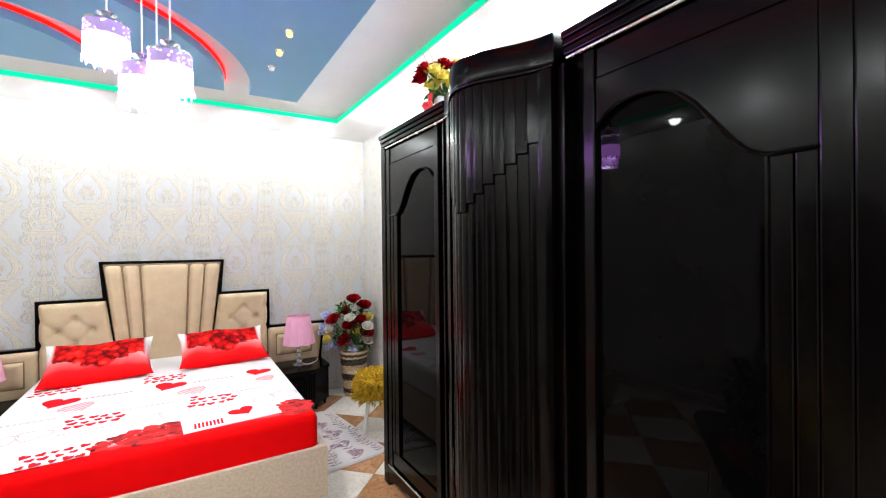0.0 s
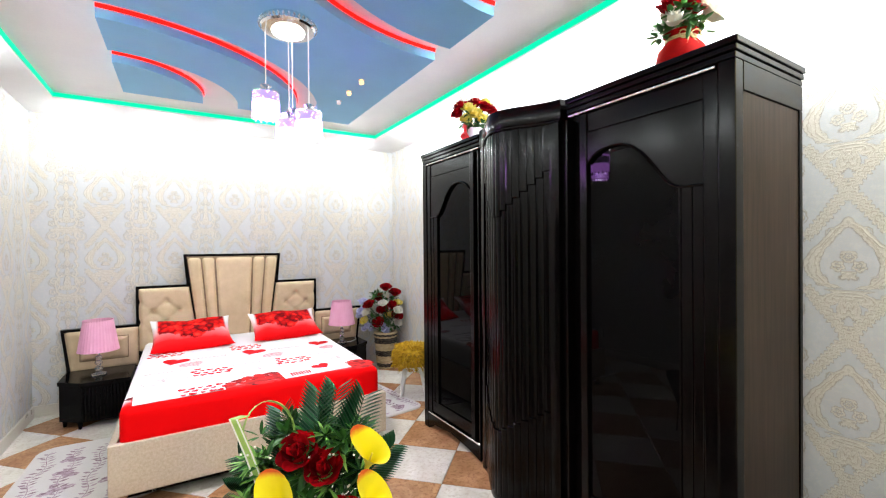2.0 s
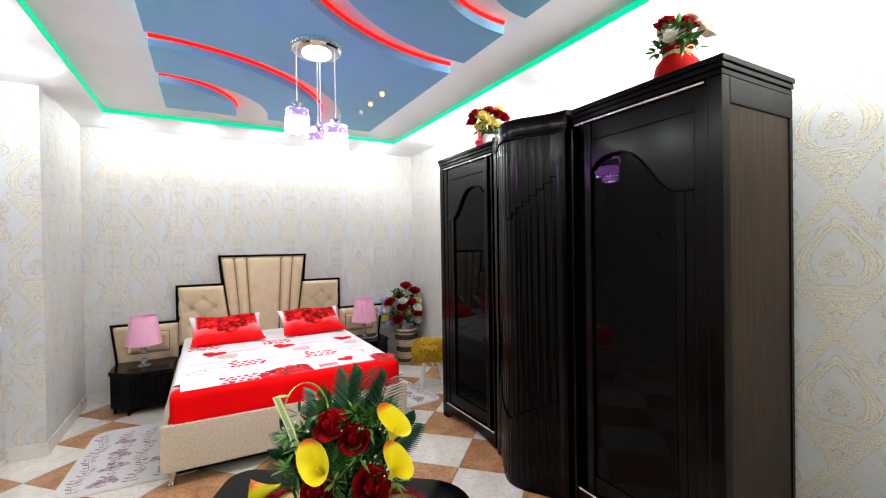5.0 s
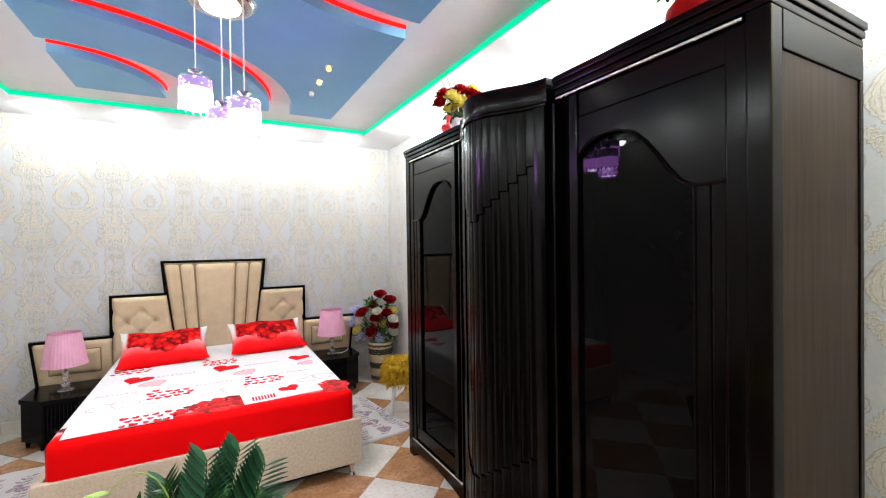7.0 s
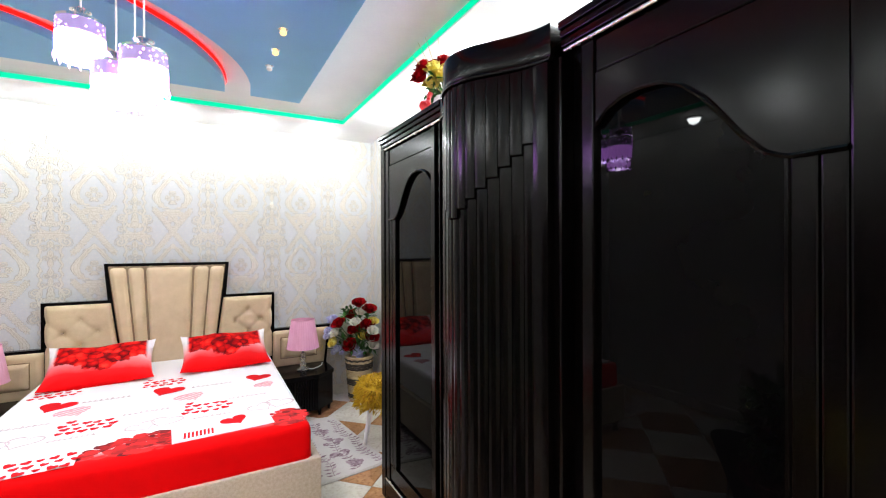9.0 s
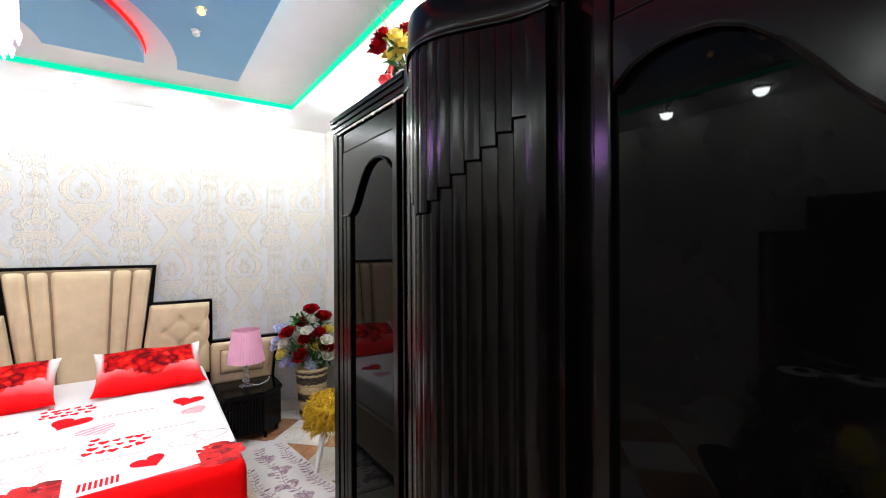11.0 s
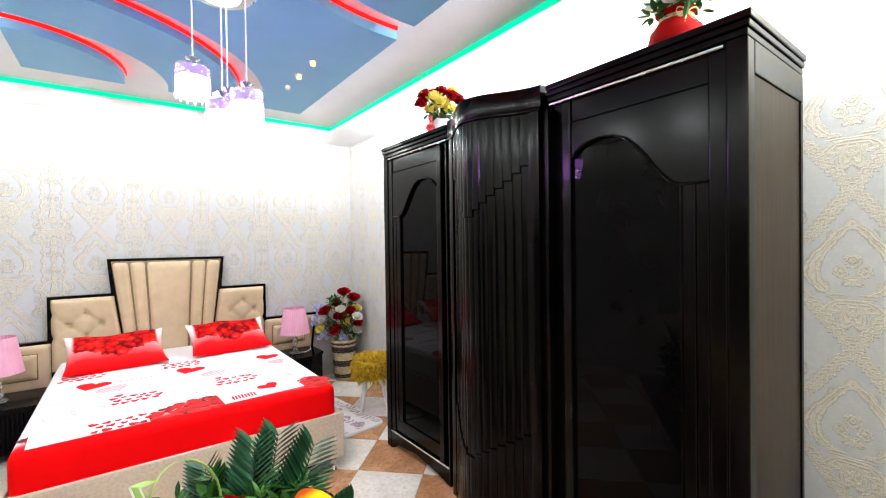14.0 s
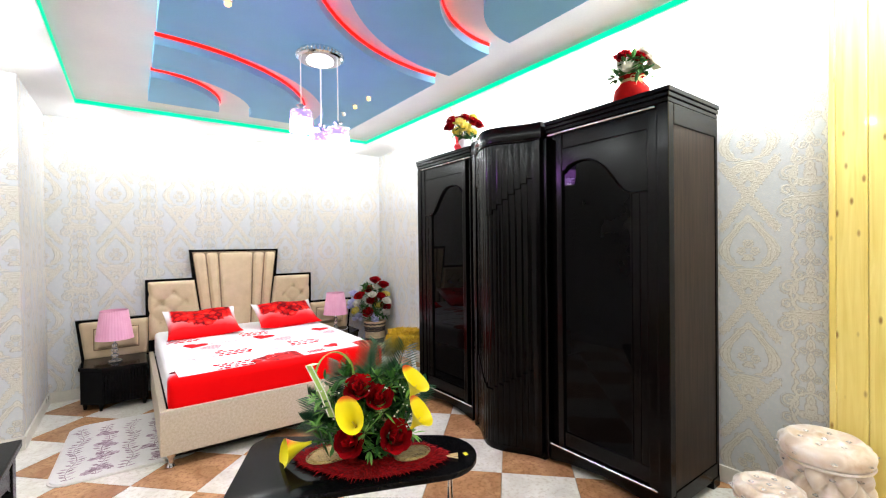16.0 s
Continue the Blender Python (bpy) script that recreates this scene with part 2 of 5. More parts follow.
    for other in (
            spiral(0.052, 0.128, 0.024, 0.018, 1), ring(0.0, 0.172, 0.013, 0.010), spiral(0.088, -0.075, 0.026, 0.018, -1),
            ring(0.033, -0.012, 0.017, 0.005, w1, 5.0, 0.003), ring(0.033, -0.012, 0.005, 0.004), ring(0.0, 0.030, 0.021, 0.005, w1, 6.0, 0.003), ring(0.0, 0.030, 0.007, 0.004), fan(0.0, -0.045, 0.032, 5.0),
            fan(0.0, -0.125, 0.108, 7.0, w1, 0.95), arm, chain, stem,
            spiral(0.188, 0.105, 0.042, 0.024, 1, w2), spiral(0.180, -0.100, 0.044, 0.024, -1, w2), spiral(0.182, 0.010, 0.030, 0.020, 1, w2), spiral(0.235, 0.165, 0.026, 0.017, -1, w2), spiral(0.238, -0.150, 0.026, 0.017, 1, w2),
            fan(0.28, -0.030, 0.085, 11.0, w2, 1.2), ring(0.28, 0.070, 0.085, 0.007, w2, 0.0, 0.0, 0.9), fan(0.28, 0.045, 0.055, 5.0, w2, 0.8, False), fan(0.215, -0.045, 0.050, 7.0, w2), spiral(0.252, 0.075, 0.022, 0.015, 1), spiral(0.252, -0.065, 0.022, 0.015, -1)):
        shape = n.math("MAXIMUM", shape, other)
    ghost = n.ramp(n.math("SINE", n.math("MULTIPLY", n.noise(loop, 4.2, 2.0, 0.5, 1.6), 62.0)), [(0.60, 0.0), (0.92, 1.0)])
    shape = n.math("ADD", shape, n.math("MULTIPLY", n.math("SUBTRACT", fine, 0.5), 0.007))
    mask = n.add("ShaderNodeMapRange", {0: shape, 1: -0.0012, 2: 0.0022})
    line = n.add("ShaderNodeMapRange", {0: n.math("ABSOLUTE", shape), 1: 0.0032, 2: 0.0006})
    veins = n.math("SINE", n.math("ADD", n.math("MULTIPLY", shape, 480.0), n.math("MULTIPLY", fine, 3.0)))
    raw = n.coord()
    cloth, patch = n.noise(raw, 260.0, 2.0), n.noise(raw, 5.0, 3.0)
    mottled = n.ramp(n.noise(raw, 46.0, 3.0, 0.65), [(0.50, 0.0), (0.62, 1.0)])
    ground = n.mix(patch, (0.515, 0.532, 0.550), (0.565, 0.578, 0.592))
    ground = n.mix(n.math("MULTIPLY", mottled, 0.45), ground, (0.64, 0.635, 0.63))
    ground = n.mix(n.math("MULTIPLY", ghost, 0.55), ground, (0.62, 0.585, 0.505))
    motif = n.mix(n.ramp(fine, [(0.36, 0.0), (0.62, 1.0)]), (0.575, 0.535, 0.455), (0.680, 0.642, 0.568))
    color = n.mix(n.math("MULTIPLY", mask, 0.92), ground, motif)
    color = n.mix(n.math("MULTIPLY", n.math("MULTIPLY", mask, n.ramp(veins, [(0.55, 0.0), (0.9, 1.0)])), 0.55), color, (0.34, 0.28, 0.19))
    color = n.mix(n.math("MULTIPLY", line, 0.42), color, (0.285, 0.245, 0.175))
    n.set(color=color, rough=n.math("MULTIPLY_ADD", mask, -0.14, 0.58), spec=0.4)
    n.bump(n.math("ADD", n.math("MULTIPLY_ADD", n.math("MULTIPLY", veins, mask), 0.22, mask), n.math("MULTIPLY", cloth, 0.22)), 0.5, 0.005)
    return n.mat


def tile_stone(name, a, b, vein):
    n = Nodes(name)
    shift = n.add("ShaderNodeVectorMath", {0: n.coord(), 1: n.add("ShaderNodeCombineXYZ", {0: n.math("MULTIPLY", n.add("ShaderNodeObjectInfo", out=5), 37.0), 1: n.math("MULTIPLY", n.add("ShaderNodeObjectInfo", out=5), 11.0)})}, operation="ADD")
    cloud, speck = n.noise(shift, 5.0, 5.0, 0.65, 0.8), n.noise(shift, 40.0, 3.0, 0.6)
    body = n.ramp(cloud, [(0.36, a), (0.64, b)])
    body = n.mix(n.ramp(speck, [(0.50, 0.0), (0.66, 0.65)]), body, vein)
    n.set(color=body, rough=n.math("MULTIPLY_ADD", speck, 0.12, 0.14), spec=0.5)
    n.bump(speck, 0.04, 0.002)
    return n.mat


def wood(name, a, b, rough, coat, axis=2, scale=1.0, spec=0.5):
    n = Nodes(name)
    vec = [26.0, 26.0, 26.0]
    vec[axis] = 1.3
    stretched = n.add("ShaderNodeVectorMath", {0: n.coord(), 1: tuple(v * scale for v in vec)}, operation="MULTIPLY")
    grain = n.noise(stretched, 1.6, 4.0, 0.6, 0.7)
    pores = n.noise(stretched, 9.0, 2.0, 0.6)
    n.set(color=n.ramp(n.math("ADD", n.math("MULTIPLY", grain, 0.7), n.math("MULTIPLY", pores, 0.3)), [(0.36, a), (0.66, b)]), rough=n.math("MULTIPLY_ADD", pores, 0.06, rough - 0.03), coat=coat, coat_rough=0.12, spec=spec)
    n.bump(pores, 0.012, 0.0005)
    return n.mat


def pine():
    n = Nodes("yellow_pine")
    rnd = n.add("ShaderNodeObjectInfo", out=5)
    base = n.add("ShaderNodeVectorMath", {0: n.coord(), 1: n.add("ShaderNodeCombineXYZ", {1: n.math("MULTIPLY", rnd, 9.0), 2: n.math("MULTIPLY", rnd, 23.0)})}, operation="ADD")
    stretched = n.add("ShaderNodeVectorMath", {0: base, 1: (20.0, 20.0, 1.0)}, operation="MULTIPLY")
    grain = n.noise(stretched, 1.6, 4.0, 0.6, 0.8)
    body = n.ramp(grain, [(0.3, (0.74, 0.55, 0.12)), (0.7, (0.88, 0.72, 0.24))])
    knots = n.add("ShaderNodeTexVoronoi", {"Vector": n.add("ShaderNodeVectorMath", {0: base, 1: (17.0, 17.0, 6.5)}, operation="MULTIPLY"), "Scale": 1.0})
    body = n.mix(n.ramp(knots, [(0.06, 1.0), (0.16, 0.0)]), body, (0.30, 0.15, 0.02))
    n.set(color=body, rough=0.32, coat=0.3)
    n.bump(grain, 0.08, 0.002)
    return n.mat


def sheet_print():
    n = Nodes("printed_bed_sheet")
    sep = n.tree.nodes.new("ShaderNodeSeparateXYZ")
    n.feed(sep.inputs[0], n.coord())
    cloth = n.noise(n.coord(), 320.0, 2.0)
    folds = n.noise(n.coord(), 6.0, 3.0)
    fade = n.math("ADD", sep.outputs[1], n.math("MULTIPLY", n.math("SUBTRACT", folds, 0.5), 0.05))
    body = n.ramp(n.math("MULTIPLY", n.math("SUBTRACT", fade, 0.02), 4.6), [(0.0, (0.72, 0.0, 0.001)), (0.24, (0.75, 0.001, 0.003)), (0.46, (0.78, 0.22, 0.24)), (0.70, (0.83, 0.82, 0.83))])
    n.set(color=body, rough=0.75, spec=0.08)
    n.bump(n.math("ADD", n.math("MULTIPLY", folds, 1.0), n.math("MULTIPLY", cloth, 0.08)), 0.35, 0.012)
    return n.mat


def petals(name, a, b, rough=0.55, spec=0.25):
    n = Nodes(name)
    isl = n.add("ShaderNodeNewGeometry", out="Random Per Island")
    grain = n.noise(n.coord(), 60.0, 2.0)
    n.set(color=n.ramp(n.math("MULTIPLY_ADD", grain, 0.3, n.math("MULTIPLY", isl, 0.75)), [(0.1, a), (0.9, b)]), rough=rough, spec=spec)
    n.bump(grain, 0.15, 0.002)
    return n.mat


M_WALL = wallpaper()
M_CEIL = plain("white_ceiling_paint", (0.76, 0.76, 0.77), (0.82, 0.82, 0.82), 3.0, 0.7, 0.08)
M_BLUE = plain("blue_ceiling_paint", (0.20, 0.50, 0.76), (0.23, 0.55, 0.82), 3.0, 0.55, 0.05)
M_GREEN = glow("green_light_strip", (0.0, 0.80, 0.40), 0.62)
M_RED = glow("red_light_strip", (1.0, 0.003, 0.002), 3.0)
M_LAMP = glow("downlight_lens", (1.0, 0.98, 0.95), 22.0)
M_TILE_W = tile_stone("cream_floor_tile", (0.62, 0.58, 0.51), (0.76, 0.73, 0.66), (0.52, 0.45, 0.36))
M_TILE_B = tile_stone("brown_floor_tile", (0.33, 0.16, 0.075), (0.54, 0.29, 0.14), (0.22, 0.10, 0.045))
M_SOCKET = plain("white_plastic", (0.72, 0.72, 0.71), (0.78, 0.78, 0.77), 20.0, 0.35, 0.02)
M_GROUT = plain("tile_grout", (0.30, 0.27, 0.23), (0.40, 0.36, 0.31), 12.0, 0.8)
M_SKIRT = plain("cream_skirting_tile", (0.58, 0.54, 0.47), (0.68, 0.64, 0.57), 6.0, 0.3, 0.03)
M_EBONY = wood("black_stained_wood", (0.0006, 0.0005, 0.0006), (0.0030, 0.0020, 0.0018), 0.19, 0.0, spec=0.125)
# lighter, browner copy of the black wood: the wall's reflected light is in its colour
M_SIDE_LIT = wood("lit_side_wood", (0.010, 0.006, 0.004), (0.038, 0.024, 0.016), 0.34, 0.0, spec=0.1)
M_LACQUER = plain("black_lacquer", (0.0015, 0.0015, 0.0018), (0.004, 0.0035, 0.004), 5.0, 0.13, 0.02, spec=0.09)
black_mirror = Nodes("black_mirror_glass")
black_mirror.set(color=black_mirror.mix(black_mirror.noise(black_mirror.coord(), 6.0), (0.001, 0.001, 0.0012), (0.0022, 0.002, 0.002)), rough=0.02, spec=0.055)
M_DARKGLASS = black_mirror.mat
M_SILVER = plain("brushed_silver_strip", (0.62, 0.60, 0.58), (0.75, 0.73, 0.70), 30.0, 0.25, 0.05, metal=1.0)
M_CHROME = plain("chrome", (0.75, 0.76, 0.80), (0.85, 0.86, 0.88), 20.0, 0.14, 0.0, metal=1.0)
looking = Nodes("mirror_glass")
looking.set(color=looking.mix(looking.noise(looking.coord(), 4.0), (0.84, 0.86, 0.86), (0.88, 0.89, 0.89)), rough=0.015, metal=1.0)
M_LOOKING = looking.mat
M_LEATHER = plain("beige_leatherette", (0.56, 0.42, 0.26), (0.66, 0.51, 0.33), 9.0, 0.45, 0.25, 160.0)
M_LEATHER2 = plain("speckled_beige_vinyl", (0.44, 0.36, 0.26), (0.58, 0.49, 0.38), 60.0, 0.5, 0.3, 240.0)
M_SHEET = sheet_print()
M_WHITE = plain("white_cotton", (0.78, 0.77, 0.78), (0.84, 0.83, 0.84), 7.0, 0.8, 0.25, 240.0)
M_PINE = pine()
M_PINK = plain("pink_pleated_fabric", (0.80, 0.36, 0.52), (0.86, 0.44, 0.60), 12.0, 0.6, 0.2, 120.0, sub=0.0)
glassy = Nodes("clear_crystal")
glassy.set(color=(0.95, 0.96, 0.98), rough=0.03, trans=0.85, ior=1.5)
M_CRYSTAL = glassy.mat

# ---------------------------------------------------------------- room shell
T = 0.15


def shell(name, x0, x1, y0, y1, z0, z1, material=None, label="cream and pale blue damask wallpaper on a wall"):
    return solid(name, box(x0, x1, y0, y1, z0, z1), material or M_WALL, label, "wall", kind="structure")


shell("wall_north", WALL_L - T, WALL_R + T, WALL_N, WALL_N + T, 0, 3.0)
shell("wall_east", WALL_R, WALL_R + T, WALL_S, WALL_N, 0, 3.0)
shell("wall_west", WALL_L - T, WALL_L, WALL_S, WALL_N, 0, 3.0)
shell("wall_south", WALL_L - T, WALL_R + T, WALL_S - T, WALL_S, 0, 3.0)
shell("wall_pillar", WALL_L, PILLAR_X, PILLAR_Y, WALL_N, 0, SOFFIT + 0.05, label="wallpapered corner pillar that steps out of the wall")
solid("floor", box(WALL_L - T, WALL_R + T, WALL_S - T, WALL_N + T, -0.12, -0.008), M_GROUT, "tiled floor laid in diagonal cream and brown squares", "floor", kind="structure")

ceil = bmesh.new()
box(WALL_L - T, WALL_R + T, WALL_S - T, WALL_N + T, TRAY, 3.0, bm=ceil)
solid("ceiling", ceil, M_CEIL, "white tray ceiling with a raised middle", "ceiling", kind="structure")
rim = bmesh.new()
box(WALL_L, COVE_X0, WALL_S, WALL_N, SOFFIT, TRAY, bm=rim)
box(COVE_X1, WALL_R, WALL_S, WALL_N, SOFFIT, TRAY, bm=rim)
box(COVE_X0, COVE_X1, COVE_Y1, WALL_N, SOFFIT, TRAY, bm=rim)
box(COVE_X0, COVE_X1, WALL_S, COVE_Y0, SOFFIT, TRAY, bm=rim)
solid("ceiling_soffit", rim, M_CEIL, "white lowered ceiling border with round downlights", "ceiling", kind="structure")

# green light strip along the inner edge of the border
strip = thing("cove_light_strip", (0, 0, TRAY), "green glowing light strip round the ceiling recess", "light strip")
for x0, x1, y0, y1 in ((COVE_X0, COVE_X1, COVE_Y1 - 0.008, COVE_Y1 - 0.002), (COVE_X0 + 0.002, COVE_X0 + 0.008, COVE_Y0, COVE_Y1 - 0.01), (COVE_X1 - 0.008, COVE_X1 - 0.002, COVE_Y0, COVE_Y1 - 0.01), (COVE_X0, COVE_X1, COVE_Y0 + 0.002, COVE_Y0 + 0.008)):
    part("strip", box(x0, x1, y0, y1, SOFFIT + 0.006, TRAY - 0.004), M_GREEN, strip)

# blue hanging panels with curved edges; the layout turns into itself about its middle
MID = Vector((0.02, 2.05))
BX0, BX1, BY1 = -0.865, 0.905, 3.60
ARCS = {"a": (0.53, 0.62), "b_far": (0.79, 0.81), "b_near": (1.25, 1.24), "c_far": (1.42, 1.42)}


def quarter(key, n=26):
    a, b = ARCS[key]
    return arc(BX0, BY1, a, b, 0, -90, n)


def spun(pts):
    return [(2 * MID.x - x, 2 * MID.y - y) for x, y in pts]


far = quarter("c_far")
PANELS = [
    ([(BX0, BY1)] + quarter("a"), quarter("a")),
    (quarter("b_far") + quarter("b_near")[::-1], quarter("b_near")),
    (far[::-1][:-1] + [far[0], (BX1, BY1)] + spun(far)[::-1][:-1] + [spun(far)[0], spun([(BX1, BY1)])[0]], spun(far)),
    (spun(quarter("b_far")) + spun(quarter("b_near"))[::-1], spun(quarter("b_far"))),
    (spun([(BX0, BY1)] + quarter("a")), None),
]
for outline, lit in PANELS:
    panel = thing("ceiling_panel", (outline[0][0], outline[0][1], BLUE), "sky blue hanging ceiling panel with a curved edge and red light", "ceiling panel", "blue ceiling panels")
    part("board", prism(outline, BLUE, TRAY - 0.002), M_BLUE, panel)
    if lit:
        ribbon = bmesh.new()
        lo, hi = [], []
        for i, (x, y) in enumerate(lit):
            p, q = Vector(lit[max(i - 1, 0)]), Vector(lit[min(i + 1, len(lit) - 1)])
            way = (q - p).normalized()
            out = Vector((way.y, -way.x))
            if out.y > 0:
                out = -out
            lo.append(ribbon.verts.new((x + 0.006 * out.x, y + 0.006 * out.y, BLUE + 0.050)))
            hi.append(ribbon.verts.new((x + 0.012 * out.x, y + 0.012 * out.y, BLUE + 0.070)))
        for i in range(len(lo) - 1):
            ribbon.faces.new((lo[i], lo[i + 1], hi[i + 1], hi[i]))
        part("light_strip", ribbon, M_RED, panel, "red glowing light strip")

# downlights, with the five added ones at the unseen south end
first = None
for x, y in DOWNLIGHTS:
    if first is None:
        first = thing("downlight", (x, y, SOFFIT), "round white recessed ceiling downlight", "downlight", "ceiling downlights")
        part("ring", lathe([(0.052, 0), (0.066, -0.001), (0.066, -0.006), (0.052, -0.009), (0.048, -0.004)], (x, y, SOFFIT)), M_CEIL, first, smooth=40)
        part("lens", lathe([(0.001, -0.0055), (0.047, -0.0055), (0.047, -0.003), (0.001, -0.003)], (x, y, SOFFIT)), M_LAMP, first)
    else:
        copy_thing(first, pose(x, y, SOFFIT))

# skirting
for name, x0, x1, y0, y1 in (("baseboard_north", PILLAR_X, WALL_R, WALL_N - 0.014, WALL_N), ("baseboard_east", WALL_R - 0.014, WALL_R, WALL_S, WALL_N - 0.014), ("baseboard_pillar", PILLAR_X, PILLAR_X + 0.014, PILLAR_Y - 0.014, WALL_N - 0.014), ("baseboard_return", WALL_L + 0.014, PILLAR_X, PILLAR_Y - 0.014, PILLAR_Y), ("baseboard_west", WALL_L, WALL_L + 0.014, WALL_S, PILLAR_Y), ("baseboard_south", WALL_L + 0.014, WALL_R - 0.014, WALL_S, WALL_S + 0.014)):
    solid(name, box(x0, x1, y0, y1, 0, 0.10, 0.003), M_SKIRT, "cream stone skirting along the wall", "baseboard", kind="structure")

# wall socket
sock = thing("wall_socket", (WALL_L, 3.40, 0.28), "white plastic wall socket on the wallpaper", "socket")
part("plate", box(WALL_L, WALL_L + 0.008, 3.36, 3.44, 0.22, 0.34, 0.003), M_SOCKET, sock)
part("insert", box(WALL_L + 0.008, WALL_L + 0.012, 3.375, 3.425, 0.245, 0.315, 0.002), M_SOCKET, sock)

# yellow pine boarding on the east wall
pine_wall = thing("pine_boarding", (1.87, -0.17, 0), "yellow varnished pine boards with dark knots on the wall", "wall panelling", kind="structure")
for i in range(8):
    y1 = -0.172 - 0.118 * i + (0.09 if i else 0)
    y0 = y1 - (0.028 if i == 0 else 0.116)
    part("plank", box(1.845, 1.88, y0, y1, 0.0, SOFFIT, 0.004, 1), M_PINE, pine_wall)

# ---------------------------------------------------------------- wardrobe
XF, YN, YD, XB, TOP = 1.23, 0.32, 2.69, 1.82, 2.257
YM = (YN + YD) / 2
ward = thing("wardrobe", ((XF + XB) / 2, YM, 0), "tall black-stained three-part wardrobe with black mirror doors and bowed fluted middle", "wardrobe")
part("carcass", box(XF + 0.045, XB, YN + 0.02, YD - 0.02, 0.10, 2.178), M_EBONY, ward)


def bow(y):
    d = abs(y - YM)
    return XF - 0.005 - (0.16 * (0.5 + 0.5 * math.cos(math.pi * d / 0.37)) if d < 0.37 else 0)


def at(side, d):
    return YN + d if side < 0 else YD - d


def slab(name, side, d0, d1, z0, z1, x0, x1, material, bevel=0.004, label="", parent=None):
    a, b = sorted((at(side, d0), at(side, d1)))
    return part(name, box(x0, x1, a, b, z0, z1, bevel), material, parent or ward, label)


def arch(d):
    """The lower edge of the shaped upper panel, from the outer (0.11) to the inner (0.70) side of the door."""
    keys = [(0.11, 1.735), (0.21, 1.735), (0.25, 1.752), (0.29, 1.795), (0.33, 1.85), (0.37, 1.90), (0.42, 1.945), (0.47, 1.967), (0.53, 1.972), (0.58, 1.965), (0.63, 1.945), (0.675, 1.905)]
    for (p, u), (q, w) in zip(keys, keys[1:]):
        if d <= q:
            return u + (w - u) * (d - p) / (q - p)
    return keys[-1][1]


for side in (-1, 1):
    slab("end_post", side, 0.0, 0.062, 0.0, 2.178, XF, XF + 0.06, M_EBONY, 0.005)
    slab("end_stile", side, 0.064, 0.118, 0.10, 2.156, XF + 0.006, XF + 0.05, M_EBONY, 0.005)
    slab("inner_stile", side, 0.676, 0.722, 0.10, 2.156, XF + 0.004, XF + 0.05, M_EBONY, 0.006)
    slab("recess_board", side, 0.723, 0.785, 0.06, 2.178, XF + 0.044, XF + 0.05, M_EBONY, 0.003)
    slab("reed", side, 0.787, 0.803, 0.03, 2.15, XF - 0.010, XF + 0.05, M_EBONY, 0.006)
    slab("groove_board", side, 0.804, 0.838, 0.03, 2.15, XF + 0.006, XF + 0.05, M_EBONY, 0.002)
    edge = [at(side, 0.839 + 0.052 * k / 6) for k in range(7)]
    part("pilaster", prism([(bow(y) - 0.012 - 0.004 * math.sin(math.pi * k / 6), y) for k, y in enumerate(edge)] + [(XF + 0.05, edge[-1]), (XF + 0.05, edge[0])], 0.03, 2.15), M_EBONY, ward, smooth=50)
    door = slab("door", side, 0.119, 0.675, 0.145, 2.157, XF + 0.041, XF + 0.044, M_EBONY, 0.0, "wardrobe door with a shaped panel over black mirror glass")
    slab("top_rail", side, 0.12, 0.674, 2.062, 2.156, XF + 0.012, XF + 0.040, M_EBONY, 0.004, parent=door)
    slab("bottom_rail", side, 0.12, 0.674, 0.15, 0.24, XF + 0.012, XF + 0.040, M_EBONY, 0.004, parent=door)
    for z in (2.168, 0.130):
        part("metal_strip", tube([(XF + 0.004, at(side, 0.07), z), (XF + 0.004, at(side, 0.785), z)], 0.0065, 10), M_SILVER, ward, "thin silver metal strip", smooth=60)
    slab("door_board", side, 0.12, 0.160, 0.242, 1.731, XF + 0.010, XF + 0.040, M_EBONY, 0.004, parent=door)
    slab("door_board", side, 0.163, 0.207, 0.242, 1.731, XF + 0.010, XF + 0.040, M_EBONY, 0.004, parent=door)
    slab("door_mirror", side, 0.205, 0.675, 0.238, 1.985, XF + 0.022, XF + 0.0385, M_DARKGLASS, 0.0, "black mirror glass", parent=door)
    ds = [0.12 + (0.673 - 0.12) * i / 40 for i in range(41)]
    outline = [(at(side, d), arch(d)) for d in ds] + [(at(side, 0.673), 2.058), (at(side, 0.12), 2.058)]
    part("arched_panel", prism(outline, XF + 0.010, XF + 0.040, "x"), M_EBONY, door)
    bead = [(XF + 0.006, at(side, d), arch(d) - 0.004) for d in ds]
    part("arch_moulding", tube(bead, 0.006, 6), M_EBONY, door, smooth=50)
    part("side_moulding", tube([(XF + 0.012, at(side, 0.212), 0.24), (XF + 0.012, at(side, 0.212), 1.73)], 0.006, 6), M_EBONY, door, smooth=50)
    # stepped cornice over the door and a shaped skirt with feet below
    for k, (z0, z1, out) in enumerate(((2.180, 2.205, 0.0), (2.207, 2.230, 0.006), (2.232, TOP, 0.012))):
        a, b = sorted((at(side, -out), at(side, 0.80)))
        part("cornice_step", box(XF - out, XB, a, b, z0, z1, 0.004), M_EBONY, ward)
    skirt = [(at(side, 0.0), 0.0), (at(side, 0.075), 0.0), (at(side, 0.095), 0.035), (at(side, 0.16), 0.05), (at(side, 0.40), 0.075), (at(side, 0.64), 0.05), (at(side, 0.79), 0.02), (at(side, 0.79), 0.126), (at(side, 0.0), 0.126)]
    part("skirt", prism(skirt, XF + 0.002, XF + 0.05, "x"), M_EBONY, ward)
